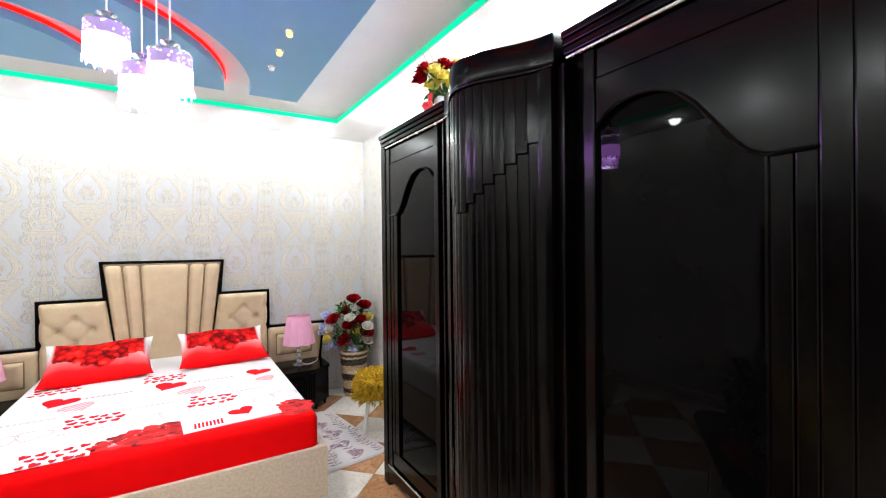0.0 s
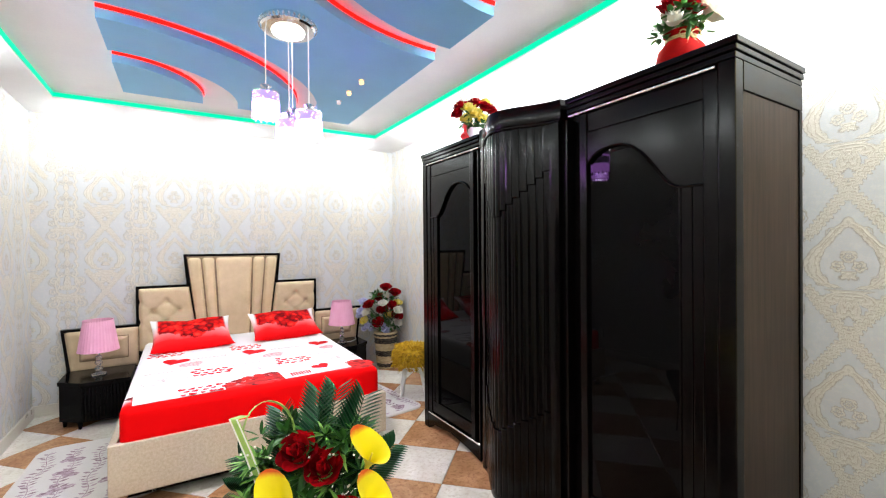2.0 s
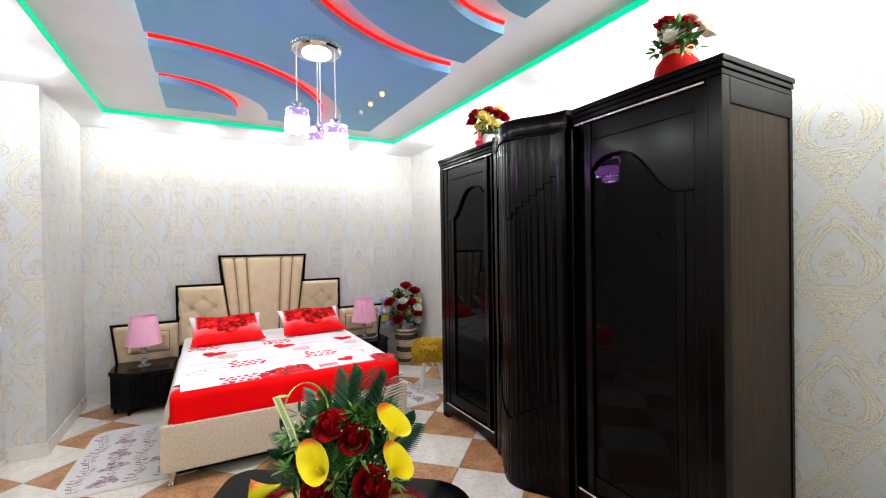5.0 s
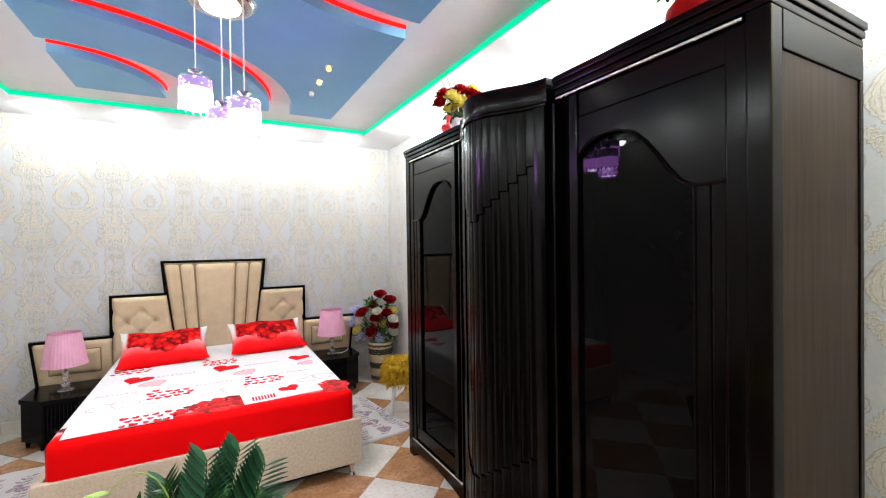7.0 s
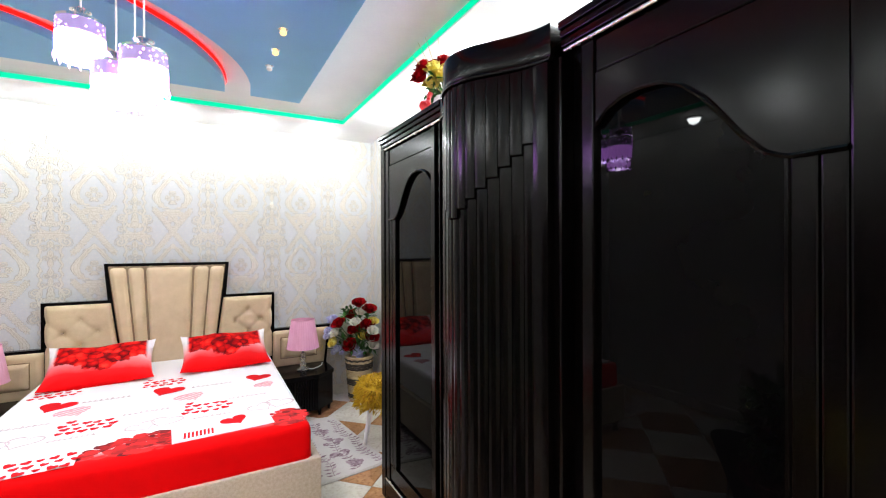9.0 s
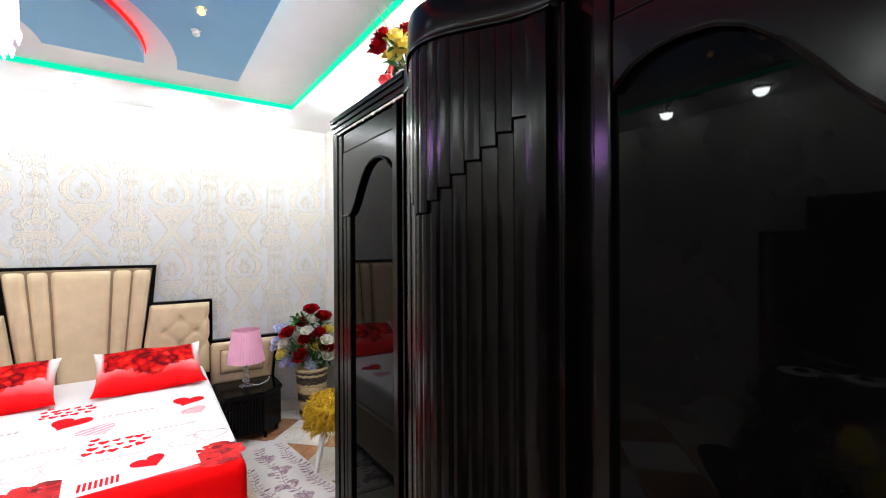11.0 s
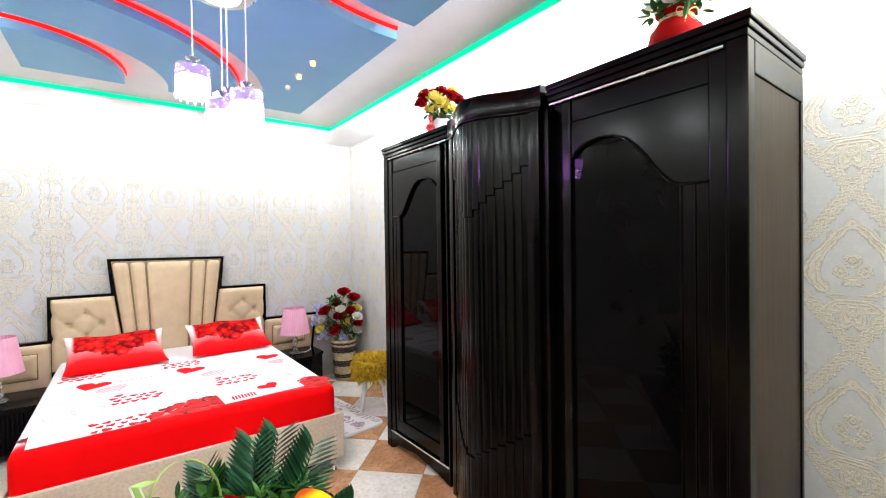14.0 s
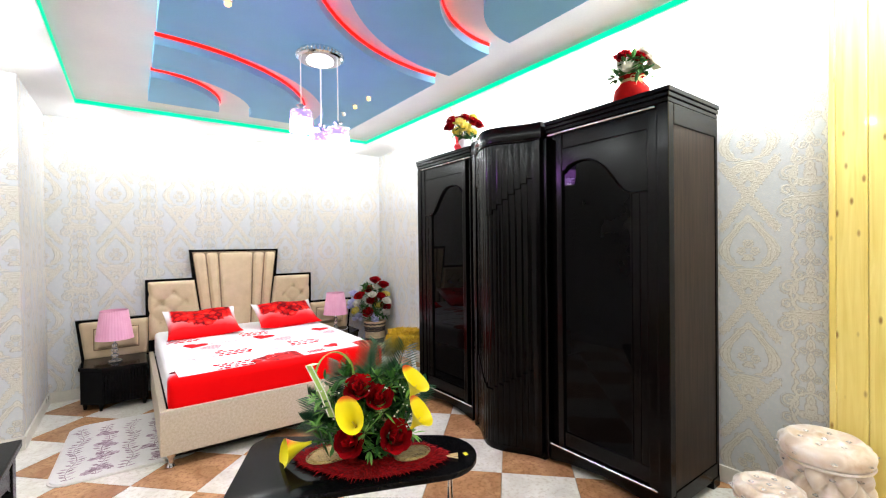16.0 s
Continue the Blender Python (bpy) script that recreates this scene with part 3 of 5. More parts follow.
    # end panel with its frame
    y0 = YN if side < 0 else YD - 0.02
    part("end_panel", box(XF + 0.062, XB - 0.03, y0 + (0.006 if side < 0 else 0), y0 + (0.02 if side < 0 else 0.014), 0.14, 2.07), M_SIDE_LIT, ward, "side panel of the same wood, coloured browner as lit by the wall")
    part("end_rail", box(XF + 0.062, XB, y0, y0 + 0.02, 2.072, 2.178, 0.003), M_EBONY, ward)
    part("end_rail", box(XF + 0.062, XB, y0, y0 + 0.02, 0.05, 0.138, 0.003), M_EBONY, ward)
    part("back_post", box(XB - 0.028, XB, y0, y0 + 0.02, 0.0, 2.07, 0.003), M_EBONY, ward)
    part("back_foot", box(XB - 0.09, XB, y0 - 0.004, y0 + 0.05, 0.0, 0.06, 0.006), M_EBONY, ward)

# bowed middle: curved core, cornice and plinth, and fluted slats in three lengths
ys = [YM - 0.36 + 0.72 * i / 36 for i in range(37)]


def bowed(z0, z1, out, name, material=M_EBONY, bevel=0.0):
    pts = [(bow(y) - out, y) for y in ys] + [(XB - 0.01, ys[-1]), (XB - 0.01, ys[0])]
    return part(name, prism(pts, z0, z1, "z", bevel), material, ward, smooth=35)


bowed(0.02, 2.15, -0.022, "bow_core")
bowed(2.150, 2.164, 0.020, "bow_bead", bevel=0.005)
bowed(2.165, 2.272, 0.013, "bow_cornice", bevel=0.010)
bowed(0.0, 0.05, 0.002, "bow_plinth", bevel=0.004)
COUNT = 16
for i in range(COUNT):
    a, b = YM - 0.292 + 0.584 * i / COUNT + 0.001, YM - 0.292 + 0.584 * (i + 1) / COUNT - 0.001
    k = abs(i - (COUNT - 1) / 2) - 0.5
    high, low = 1.664 + 0.0335 * k, 0.425 + 0.0235 * k
    for z0, z1, out in ((high + 0.003, 2.148, 0.008), (low + 0.003, high, 0.0), (0.052, low, 0.009)):
        pts = [(bow(a) - out, a), (bow(a * 0.7 + b * 0.3) - out - 0.0022, a * 0.7 + b * 0.3), (bow(a * 0.3 + b * 0.7) - out - 0.0022, a * 0.3 + b * 0.7), (bow(b) - out, b), (bow(b) + 0.021, b), (bow(a) + 0.021, a)]
        part("slat", prism(pts, z0, z1, "z", 0.0015, 1), M_EBONY, ward)

# ---------------------------------------------------------------- bed
BEDX0, BEDX1, BEDY = -0.865, 0.820, 2.55
bed = thing("bed", (-0.02, 3.6, 0), "double bed with a beige padded stepped headboard and vinyl-covered base", "bed")
part("footboard", box(BEDX0, BEDX1, BEDY, BEDY + 0.045, 0.095, 0.392, 0.008), M_LEATHER2, bed, "speckled beige vinyl footboard")
for x in (BEDX0, BEDX1 - 0.04):
    part("side_rail", box(x, x + 0.04, BEDY + 0.046, 4.60, 0.095, 0.388, 0.006), M_LEATHER2, bed)
# filler box in black, in place of the dark shade inside the bed base
part("slat_base", box(BEDX0 + 0.05, BEDX1 - 0.05, BEDY + 0.05, 4.58, 0.06, 0.34), M_LACQUER, bed, "black box standing in for the shade under the bed")
for x in (BEDX0 + 0.06, BEDX1 - 0.06):
    for y in (BEDY + 0.05, 4.5):
        part("leg", lathe([(0.022, 0), (0.026, 0.006), (0.015, 0.03), (0.02, 0.06), (0.034, 0.08), (0.036, 0.098)], (x, y, 0), 14), M_CHROME, bed, "silvery turned foot", smooth=40)
HBY0, HBY1 = 4.632, 4.695
# black lacquered border, then padded fields set in it
border = [(-1.40, 0.36), (-1.443, 0.765), (-0.885, 0.765), (-0.885, 1.130), (-0.462, 1.130), (-0.487, 1.437), (0.450, 1.437), (0.425, 1.130), (0.850, 1.130), (0.850, 0.765), (1.398, 0.765), (1.355, 0.36)]
part("headboard_frame", prism(border, HBY0, HBY1, "y"), M_LACQUER, bed, "black lacquered headboard frame")


def pad(name, pts, thick=0.028, tufts=(), y=HBY0):
    """A padded field: an outline filled with a fine grid, domed towards the middle and dimpled at its tufts."""
    xs, zs = [p[0] for p in pts], [p[1] for p in pts]
    z0, z1 = min(zs), max(zs)
    b = bmesh.new()
    nx = nz = 48 if len(tufts) > 1 else 22
    left, right = sorted(pts, key=lambda p: p[0])[:2], sorted(pts, key=lambda p: p[0])[2:]
    left.sort(key=lambda p: p[1])
    right.sort(key=lambda p: p[1])
    grid = []
    for j in range(nz + 1):
        v = j / nz
        row = []
        xl, xr = left[0][0] + (left[1][0] - left[0][0]) * v, right[0][0] + (right[1][0] - right[0][0]) * v
        for i in range(nx + 1):
            u = i / nx
            x, z = xl + (xr - xl) * u, z0 + (z1 - z0) * v
            edge = min(u, 1 - u) * abs(xr - xl), min(v, 1 - v) * (z1 - z0)
            h = thick * min(1.0, (min(edge) / 0.03)) ** 0.5
            for tx, tz in set(tufts):
                h -= 0.012 * math.exp(-((x - tx) ** 2 + (z - tz) ** 2) / 0.0010)
            for (tx, tz), (sx, sz) in zip(tufts, tufts[1:]):
                ax, az = sx - tx, sz - tz
                k = max(0, min(1, ((x - tx) * ax + (z - tz) * az) / (ax * ax + az * az)))
                h -= 0.007 * math.exp(-((x - tx - k * ax) ** 2 + (z - tz - k * az) ** 2) / 0.0003)
            row.append(b.verts.new((x, y - h, z)))
        grid.append(row)
    for j in range(nz):
        for i in range(nx):
            b.faces.new((grid[j][i], grid[j][i + 1], grid[j + 1][i + 1], grid[j + 1][i]))
    ring = grid[0] + [r[-1] for r in grid[1:]] + grid[-1][-2::-1] + [r[0] for r in grid[-2:0:-1]]
    back = [b.verts.new((v.co.x, y + 0.01, v.co.z)) for v in ring]
    for i in range(len(ring)):
        b.faces.new((ring[i], ring[(i + 1) % len(ring)], back[(i + 1) % len(ring)], back[i]))
    made = part(name, b, M_LEATHER, bed, "beige leatherette padding", smooth=60)
    for tx, tz in sorted(set(tufts)) if len(tufts) > 1 else ():
        if not -0.80 < tx < 0.78:
            continue
        part("button", lathe([(0.002, -0.006), (0.009, -0.004), (0.012, 0.0), (0.009, 0.004), (0.002, 0.006)], (tx, y - thick + 0.017, tz), 10), M_LEATHER, made, smooth=60)
    return made


# fan of five tall fields in the middle
TOPX = [-0.458, -0.330, -0.205, 0.165, 0.292, 0.420]
LOWX = [-0.352, -0.258, -0.165, 0.126, 0.220, 0.314]
for i in range(5):
    pad("headboard_pad", [(LOWX[i] + 0.003, 0.50), (LOWX[i + 1] - 0.003, 0.50), (TOPX[i + 1] - 0.003, 1.412), (TOPX[i] + 0.003, 1.412)], 0.032)
part("fan_backing", prism([(LOWX[0], 0.50), (LOWX[5], 0.50), (TOPX[5], 1.411), (TOPX[0], 1.411)], HBY0 - 0.010, HBY0 - 0.001, "y"), plain("tan_seam", (0.20, 0.13, 0.07), (0.28, 0.19, 0.11), 30.0, 0.5), bed, "tan seams between the pads")
pad("headboard_pad", [(-0.862, 0.50), (-0.362, 0.50), (-0.440, 1.106), (-0.862, 1.106)], 0.034, [(-0.86, 0.98), (-0.75, 0.88), (-0.64, 0.98), (-0.53, 0.88), (-0.64, 0.78), (-0.75, 0.88), (-0.86, 0.78), (-0.75, 0.68), (-0.64, 0.78)])
pad("headboard_pad", [(0.324, 0.50), (0.826, 0.50), (0.826, 1.106), (0.402, 1.106)], 0.034, [(0.82, 0.98), (0.72, 0.88), (0.61, 0.98), (0.50, 0.88), (0.61, 0.78), (0.72, 0.88), (0.82, 0.78), (0.72, 0.68), (0.61, 0.78)])
pad("headboard_pad", [(-1.375, 0.37), (-0.866, 0.37), (-0.866, 0.742), (-1.418, 0.742)], 0.020)
pad("headboard_pad", [(0.832, 0.37), (1.330, 0.37), (1.373, 0.742), (0.832, 0.742)], 0.020)
for x0, x1 in ((-1.30, -0.95), (0.91, 1.25)):
    xm = (x0 + x1) / 2
    part("inset_frame", box(x0 - 0.008, x1 + 0.008, HBY0 - 0.026, HBY0, 0.462, 0.678, 0.004), plain("gold_brown_piping", (0.20, 0.13, 0.06), (0.30, 0.20, 0.10), 30.0, 0.4), bed)
    pad("inset_pad", [(x0, 0.47), (x1, 0.47), (x1, 0.67), (x0, 0.67)], 0.030, [(xm, 0.57)], HBY0 - 0.026)

# mattress in its printed sheet
MX0, MX1, MY0, MY1, MZ = -0.815, 0.775, 2.57, 4.60, 0.585
matt = thing("mattress", ((MX0 + MX1) / 2, MY0, 0.345), "mattress in white heart-print sheet with a red foot end", "mattress")
b = box(MX0, MX1, MY0, MY1, 0.345, MZ, 0.055, 5)
part("printed_sheet", b, M_SHEET, matt, smooth=50)

# ---------------------------------------------------------------- bedside tables and lamps
def nightstand(x0, x1, y0):
    """Low lacquered cabinet with a clipped outer front corner, a fluted front and short feet."""
    night = thing("nightstand", ((x0 + x1) / 2, 4.4, 0), "low black lacquered bedside table with fluted front beside the bed", "nightstand", "bedside tables")
    s = 1 if x0 > 0 else -1
    xi, xo = (x0, x1) if s > 0 else (x1, x0)

    def outline(g):
        return [(xi, 4.62), (xi, y0 - g), (xo - s * 0.16, y0 - g), (xo + s * g, y0 + 0.13), (xo + s * g, 4.62)]
    part("top", prism(outline(0.012), 0.355, 0.390, "z", 0.006), M_LACQUER, night)
    front = part("body", prism(outline(0.0), 0.06, 0.352), M_LACQUER, night)
    for k in range(14):
        u = xi + (xo - s * 0.16 - xi) * (k + 0.5) / 14
        part("flute", tube([(u, y0 - 0.002, 0.075), (u, y0 - 0.002, 0.345)], 0.009, 6), M_LACQUER, front, smooth=50)
    for u, w in ((xi + s * 0.03, y0 + 0.03), (xo - s * 0.15, y0 + 0.03), (xo - s * 0.03, 4.58), (xi + s * 0.03, 4.58), (xo - s * 0.03, y0 + 0.16)):
        part("foot", lathe([(0.012, 0), (0.020, 0.062)], (u, w, 0), 8), M_LACQUER, night)
    return night


nightstand(-1.385, -0.885, 4.12)
nightstand(0.850, 1.335, 4.16)


def table_lamp(x, y, z):
    lamp = thing("table_lamp", (x, y, z), "crystal table lamp with pink pleated shade on a bedside table", "table lamp", "bedside lamps")
    part("base", lathe([(0.055, 0), (0.058, 0.012), (0.03, 0.022), (0.024, 0.03)], (x, y, z), 8), M_CRYSTAL, lamp)
    for k, (zz, r) in enumerate(((0.055, 0.034), (0.105, 0.030), (0.150, 0.026))):
        part("crystal_ball", lathe([(0.008, -0.028), (r * 0.75, -0.016), (r, 0), (r * 0.75, 0.016), (0.008, 0.028)], (x, y, z + zz), 8), M_CRYSTAL, lamp)
    part("stem", tube([(x, y, z + 0.17), (x, y, z + 0.30)], 0.007), M_CHROME, lamp)
    b = bmesh.new()
    n = 72
    rings = []
    for r, zz in ((0.150, 0.215), (0.147, 0.222), (0.107, 0.478), (0.110, 0.485), (0.106, 0.485), (0.145, 0.22)):
        rings.append([b.verts.new((x + (r + 0.0018 * (i % 2)) * math.cos(2 * math.pi * i / n), y + (r + 0.0018 * (i % 2)) * math.sin(2 * math.pi * i / n), z + zz)) for i in range(n)])
    for lo, hi in zip(rings, rings[1:]):
        for i in range(n):
            b.faces.new((lo[i], lo[(i + 1) % n], hi[(i + 1) % n], hi[i]))
    part("shade", b, M_PINK, lamp, "pink pleated fabric shade")
    return lamp


table_lamp(-1.135, 4.352, 0.390)
table_lamp(1.075, 4.383, 0.390)

# ---------------------------------------------------------------- prints on the sheet
M_PRINT_RED = plain("red_print", (0.66, 0.003, 0.008), (0.78, 0.006, 0.012), 12.0, 0.75, 0.1, 240.0, spec=0.1)
M_PRINT_PINK = plain("pink_print", (0.78, 0.30, 0.36), (0.84, 0.42, 0.46), 40.0, 0.75, 0.1, 240.0)
M_PRINT_GREY = plain("grey_rose_print", (0.55, 0.44, 0.45), (0.66, 0.56, 0.57), 40.0, 0.75, 0.1, 240.0)
M_ROSEPRINT = petals("rose_petal_print", (0.07, 0.001, 0.004), (0.80, 0.02, 0.02), 0.75)


def heart(cx, cy, size, turn=0.0, n=24, slim=1.0):
    pts = []
    for i in range(n):
        t = 2 * math.pi * i / n
        x, y = 16 * math.sin(t) ** 3 * slim, 13 * math.cos(t) - 5 * math.cos(2 * t) - 2 * math.cos(3 * t) - math.cos(4 * t)
        c, s = math.cos(radians(turn)), math.sin(radians(turn))
        pts.append((cx + size / 32 * (c * x - s * y), cy + size / 32 * (s * x + c * y)))
    return pts[::-1]


def flat(outlines, z, h=0.0015):
    b = bmesh.new()
    for o in outlines:
        join(b, prism(o, z - 0.001, z + h))
    return b


def outline_ring(pts, w):
    cx, cy = sum(p[0] for p in pts) / len(pts), sum(p[1] for p in pts) / len(pts)
    inner = [(cx + (x - cx) * (1 - w), cy + (y - cy) * (1 - w)) for x, y in pts]
    return [[pts[i], pts[(i + 1) % len(pts)], inner[(i + 1) % len(pts)], inner[i]] for i in range(len(pts))]


Z = MZ + 0.0008
rnd = random.Random(5)
for x, y, s, t in ((-0.551, 3.604, 0.20, -20), (0.027, 3.613, 0.20, -25), (0.60, 3.64, 0.18, -20)):
    part("printed_heart", flat([heart(x, y, s, t)], Z), M_PRINT_RED, matt, "solid red printed heart")
for x, y, s, t in ((-0.437, 3.440, 0.18, 25), (0.165, 3.40, 0.18, 25), (0.625, 3.43, 0.14, 25)):
    h = heart(x, y, s, t, 36)
    bars = [[h[k], h[k + 1], h[34 - k], h[35 - k]] for k in range(0, 17, 2)]
    part("printed_heart", flat(bars, Z), M_PRINT_PINK, matt, "pink striped printed heart")


def small_hearts(cx, cy, seed, n=16):
    r = random.Random(seed)
    out = []
    for k in range(n):
        row, col = divmod(k, 5)
        out.append(heart(cx + (col - 2) * 0.052 + (row % 2) * 0.02 + r.uniform(-0.006, 0.006), cy + (row - 1.5) * 0.058 + r.uniform(-0.008, 0.008), r.uniform(0.03, 0.052), r.uniform(-35, 35), 12))
    return out


for k, (x, y) in enumerate(((-0.324, 3.16), (0.256, 3.16), (-0.02, 3.86), (-0.63, 3.93))):
    for o in small_hearts(x, y, k):
        part("printed_heart", flat([o], Z), M_PRINT_RED, matt)
for x, y in ((-0.614, 3.03), (-0.002, 2.985), (0.601, 2.975)):
    part("printed_outline_hearts", flat(outline_ring(heart(x - 0.05, y, 0.15, 30), 0.10) + outline_ring(heart(x + 0.06, y + 0.02, 0.17, -20), 0.09), Z), M_PRINT_GREY, matt, "two outlined hearts in grey-rose")
for x, y, w in ((-0.30, 3.60, 0.26), (0.30, 3.60, 0.26), (-0.62, 3.28, 0.24), (-0.05, 3.22, 0.24), (0.50, 3.22, 0.24), (-0.35, 2.98, 0.2), (0.29, 2.96, 0.2)):
    bits = []
    for k in range(9):
        u = x - w / 2 + w * k / 9
        hh = rnd.uniform(0.012, 0.034)
        bits.append([(u, y), (u + 0.006, y), (u + 0.014, y + hh), (u + 0.008, y + hh)])
        bits.append([(u + 0.004, y), (u + 0.022, y + 0.004), (u + 0.022, y + 0.007), (u + 0.004, y + 0.004)])
    part("printed_script", flat(bits, Z), M_PRINT_GREY, matt, "faint unreadable grey script line")


def rose_patch(cx, cy, rx, ry, n, seed):
    r = random.Random(seed)
    out = bmesh.new()
    for k in range(n):
        a, d = r.uniform(0, 2 * math.pi), math.sqrt(r.random())
        x, y, s = cx + rx * d * math.cos(a), cy + ry * d * math.sin(a), r.uniform(0.016, 0.038)
        b = bmesh.new()
        f = [b.verts.new((x + s * (1 + 0.25 * math.sin(3 * t + a)) * math.cos(t), y + s * 0.75 * math.sin(t), Z + 0.0006 + 0.00001 * k)) for t in [2 * math.pi * i / 9 for i in range(9)]]
        b.faces.new(f)
        join(out, b)
    return out


for k, (x, y, rx, ry, n) in enumerate(((0.0, 2.735, 0.20, 0.120, 120), (0.665, 2.730, 0.10, 0.12, 80), (-0.20, 2.72, 0.10, 0.07, 24), (-0.50, 2.655, 0.16, 0.03, 24), (-0.745, 2.72, 0.025, 0.08, 10))):
    part("printed_rose_petals", rose_patch(x, y, rx, ry, n, 20 + k), M_ROSEPRINT, matt, "printed dark red rose petals", kind="stuff")

# two folded pillowcases at the foot end
for x0, x1, y0, y1, turn, hx, hy in ((-0.76, -0.27, 2.605, 2.86, 3.0, -0.40, 2.70), (0.10, 0.585, 2.655, 2.87, 4.0, 0.40, 2.80)):
    cloth = thing("folded_pillowcase", ((x0 + x1) / 2, (y0 + y1) / 2, MZ + 0.002), "folded white pillowcase printed with red hearts lying on the bed", "pillowcase", "folded pillowcases")
    c = Vector(((x0 + x1) / 2, (y0 + y1) / 2, 0))
    spin = Matrix.Translation(c) @ pose(0, 0, 0, 0, 0, turn) @ Matrix.Translation(-c)
    b = box(x0, x1, y0, y1, MZ + 0.002, MZ + 0.006, 0.0015)
    part("fold", turned(b, spin), M_WHITE, cloth)
    b = box(x0 + 0.01, x1 - 0.015, y0 + 0.008, y1 - 0.01, MZ + 0.0062, MZ + 0.010, 0.0015)
    part("fold", turned(b, spin), M_WHITE, cloth)
    if hx < 0:
        for o in small_hearts(hx, hy, 9, 15):
            part("printed_heart", turned(flat([o], MZ + 0.0112), spin), M_PRINT_RED, cloth)
    else:
        bars = [[(x0 + 0.05 + 0.018 * k, y0 + 0.02), (x0 + 0.06 + 0.018 * k, y0 + 0.02), (x0 + 0.064 + 0.018 * k, y0 + 0.09), (x0 + 0.054 + 0.018 * k, y0 + 0.09)] for k in range(8)]
        part("printed_heart", turned(flat([heart(hx, hy, 0.14, 20)], MZ + 0.0112), spin), M_PRINT_RED, cloth)
        for o in bars:
            part("printed_bar", turned(flat([o], MZ + 0.0112), spin), M_PRINT_RED, cloth)


def pillow_print():
    n = Nodes("rose_pillow_print")
    sep = n.tree.nodes.new("ShaderNodeSeparateXYZ")
    n.feed(sep.inputs[0], n.coord("Generated"))
    cells = n.tree.nodes.new("ShaderNodeTexVoronoi")
    n.feed(cells.inputs["Vector"], n.add("ShaderNodeVectorMath", {0: n.coord(), 1: n.math("MULTIPLY", n.noise(n.coord(), 16.0), 0.05)}, operation="ADD"))
    cells.inputs["Scale"].default_value = 19.0
    tone = n.math("MULTIPLY_ADD", n.add("ShaderNodeSeparateColor", {0: cells.outputs["Color"]}), 0.55, n.math("MULTIPLY", cells.outputs["Distance"], 0.75))
    shade = n.ramp(tone, [(0.12, (0.90, 0.055, 0.03)), (0.45, (0.78, 0.006, 0.005)), (0.72, (0.40, 0.001, 0.003)), (0.95, (0.14, 0.001, 0.004))])
    up = n.math("MULTIPLY_ADD", n.noise(n.coord(), 6.0), 0.16, sep.outputs[1])
    fade = n.ramp(up, [(0.12, (0.84, 0.001, 0.003)), (0.30, (0.85, 0.012, 0.015)), (0.50, (0.84, 0.20, 0.21)), (0.68, (0.84, 0.55, 0.56)), (0.85, (0.84, 0.80, 0.80))])
    across = n.math("ABSOLUTE", n.math("SUBTRACT", sep.outputs[0], 0.5))
    place = n.math("MULTIPLY_ADD", n.noise(n.coord(), 11.0), 0.42, n.math("MULTIPLY_ADD", across, -0.75, sep.outputs[1]))
    mask = n.math("MULTIPLY", n.ramp(place, [(0.42, 0.0), (0.45, 1.0)]), n.ramp(across, [(0.40, 1.0), (0.43, 0.0)]))
    n.set(color=n.mix(mask, fade, shade), rough=0.7, spec=0.08)
    n.bump(n.math("MULTIPLY_ADD", n.noise(n.coord(), 7.0, 3.0, 0.6, 1.2), 1.0, n.math("MULTIPLY", n.noise(n.coord(), 320.0), 0.05)), 0.5, 0.02)
    return n.mat


M_PILLOW = pillow_print()


def cushion(w, h, t, seed):
    """A filled pillowcase: sides drawn in between pointed corners, uneven filling."""
    b = bmesh.new()
    n = 34
    for s in (1, -1):
        grid = []
        for j in range(n + 1):
            row = []
            for i in range(n + 1):
                u, v = 2 * i / n - 1, 2 * j / n - 1
                f = max(0.0, (1 - abs(u) ** 2.6) * (1 - abs(v) ** 2.6)) ** 0.62
                lump = noise.noise(Vector((u * 1.7 + seed, v * 1.7, s))) * 0.030 + noise.noise(Vector((u * 4.5 + seed, v * 4.5, s + 5))) * 0.009
                sag = 0.016 * noise.noise(Vector((u * 1.3 + seed, v * 1.3, 9)))
                row.append(b.verts.new((u * w / 2 * (1 - 0.075 * (1 - v * v)), v * h / 2 * (1 - 0.11 * (1 - u * u)), s * (t / 2 * f + lump * f * f) + sag + 0.02 * (u * v) ** 2)))
            grid.append(row)
        for j in range(n):
            for i in range(n):
                b.faces.new((grid[j][i], grid[j][i + 1], grid[j + 1][i + 1], grid[j + 1][i]))
    bmesh.ops.remove_doubles(b, verts=b.verts, dist=0.0005)
    return b


for k, (x, y, z, yaw) in enumerate(((-0.42, 4.150, 0.695, 3), (0.405, 4.165, 0.700, 2))):
    pil = thing("pillow", (x, y, MZ), "plump red pillow printed with roses, white at its corners", "pillow", "bed pillows")
    p = part("cover", cushion(0.66, 0.46, 0.17, 3.0 * k + 0.7), M_PILLOW, None, smooth=80)
    p.parent = pil
    p.matrix_basis = pose(0, 0, z - MZ, 28, 0, yaw)

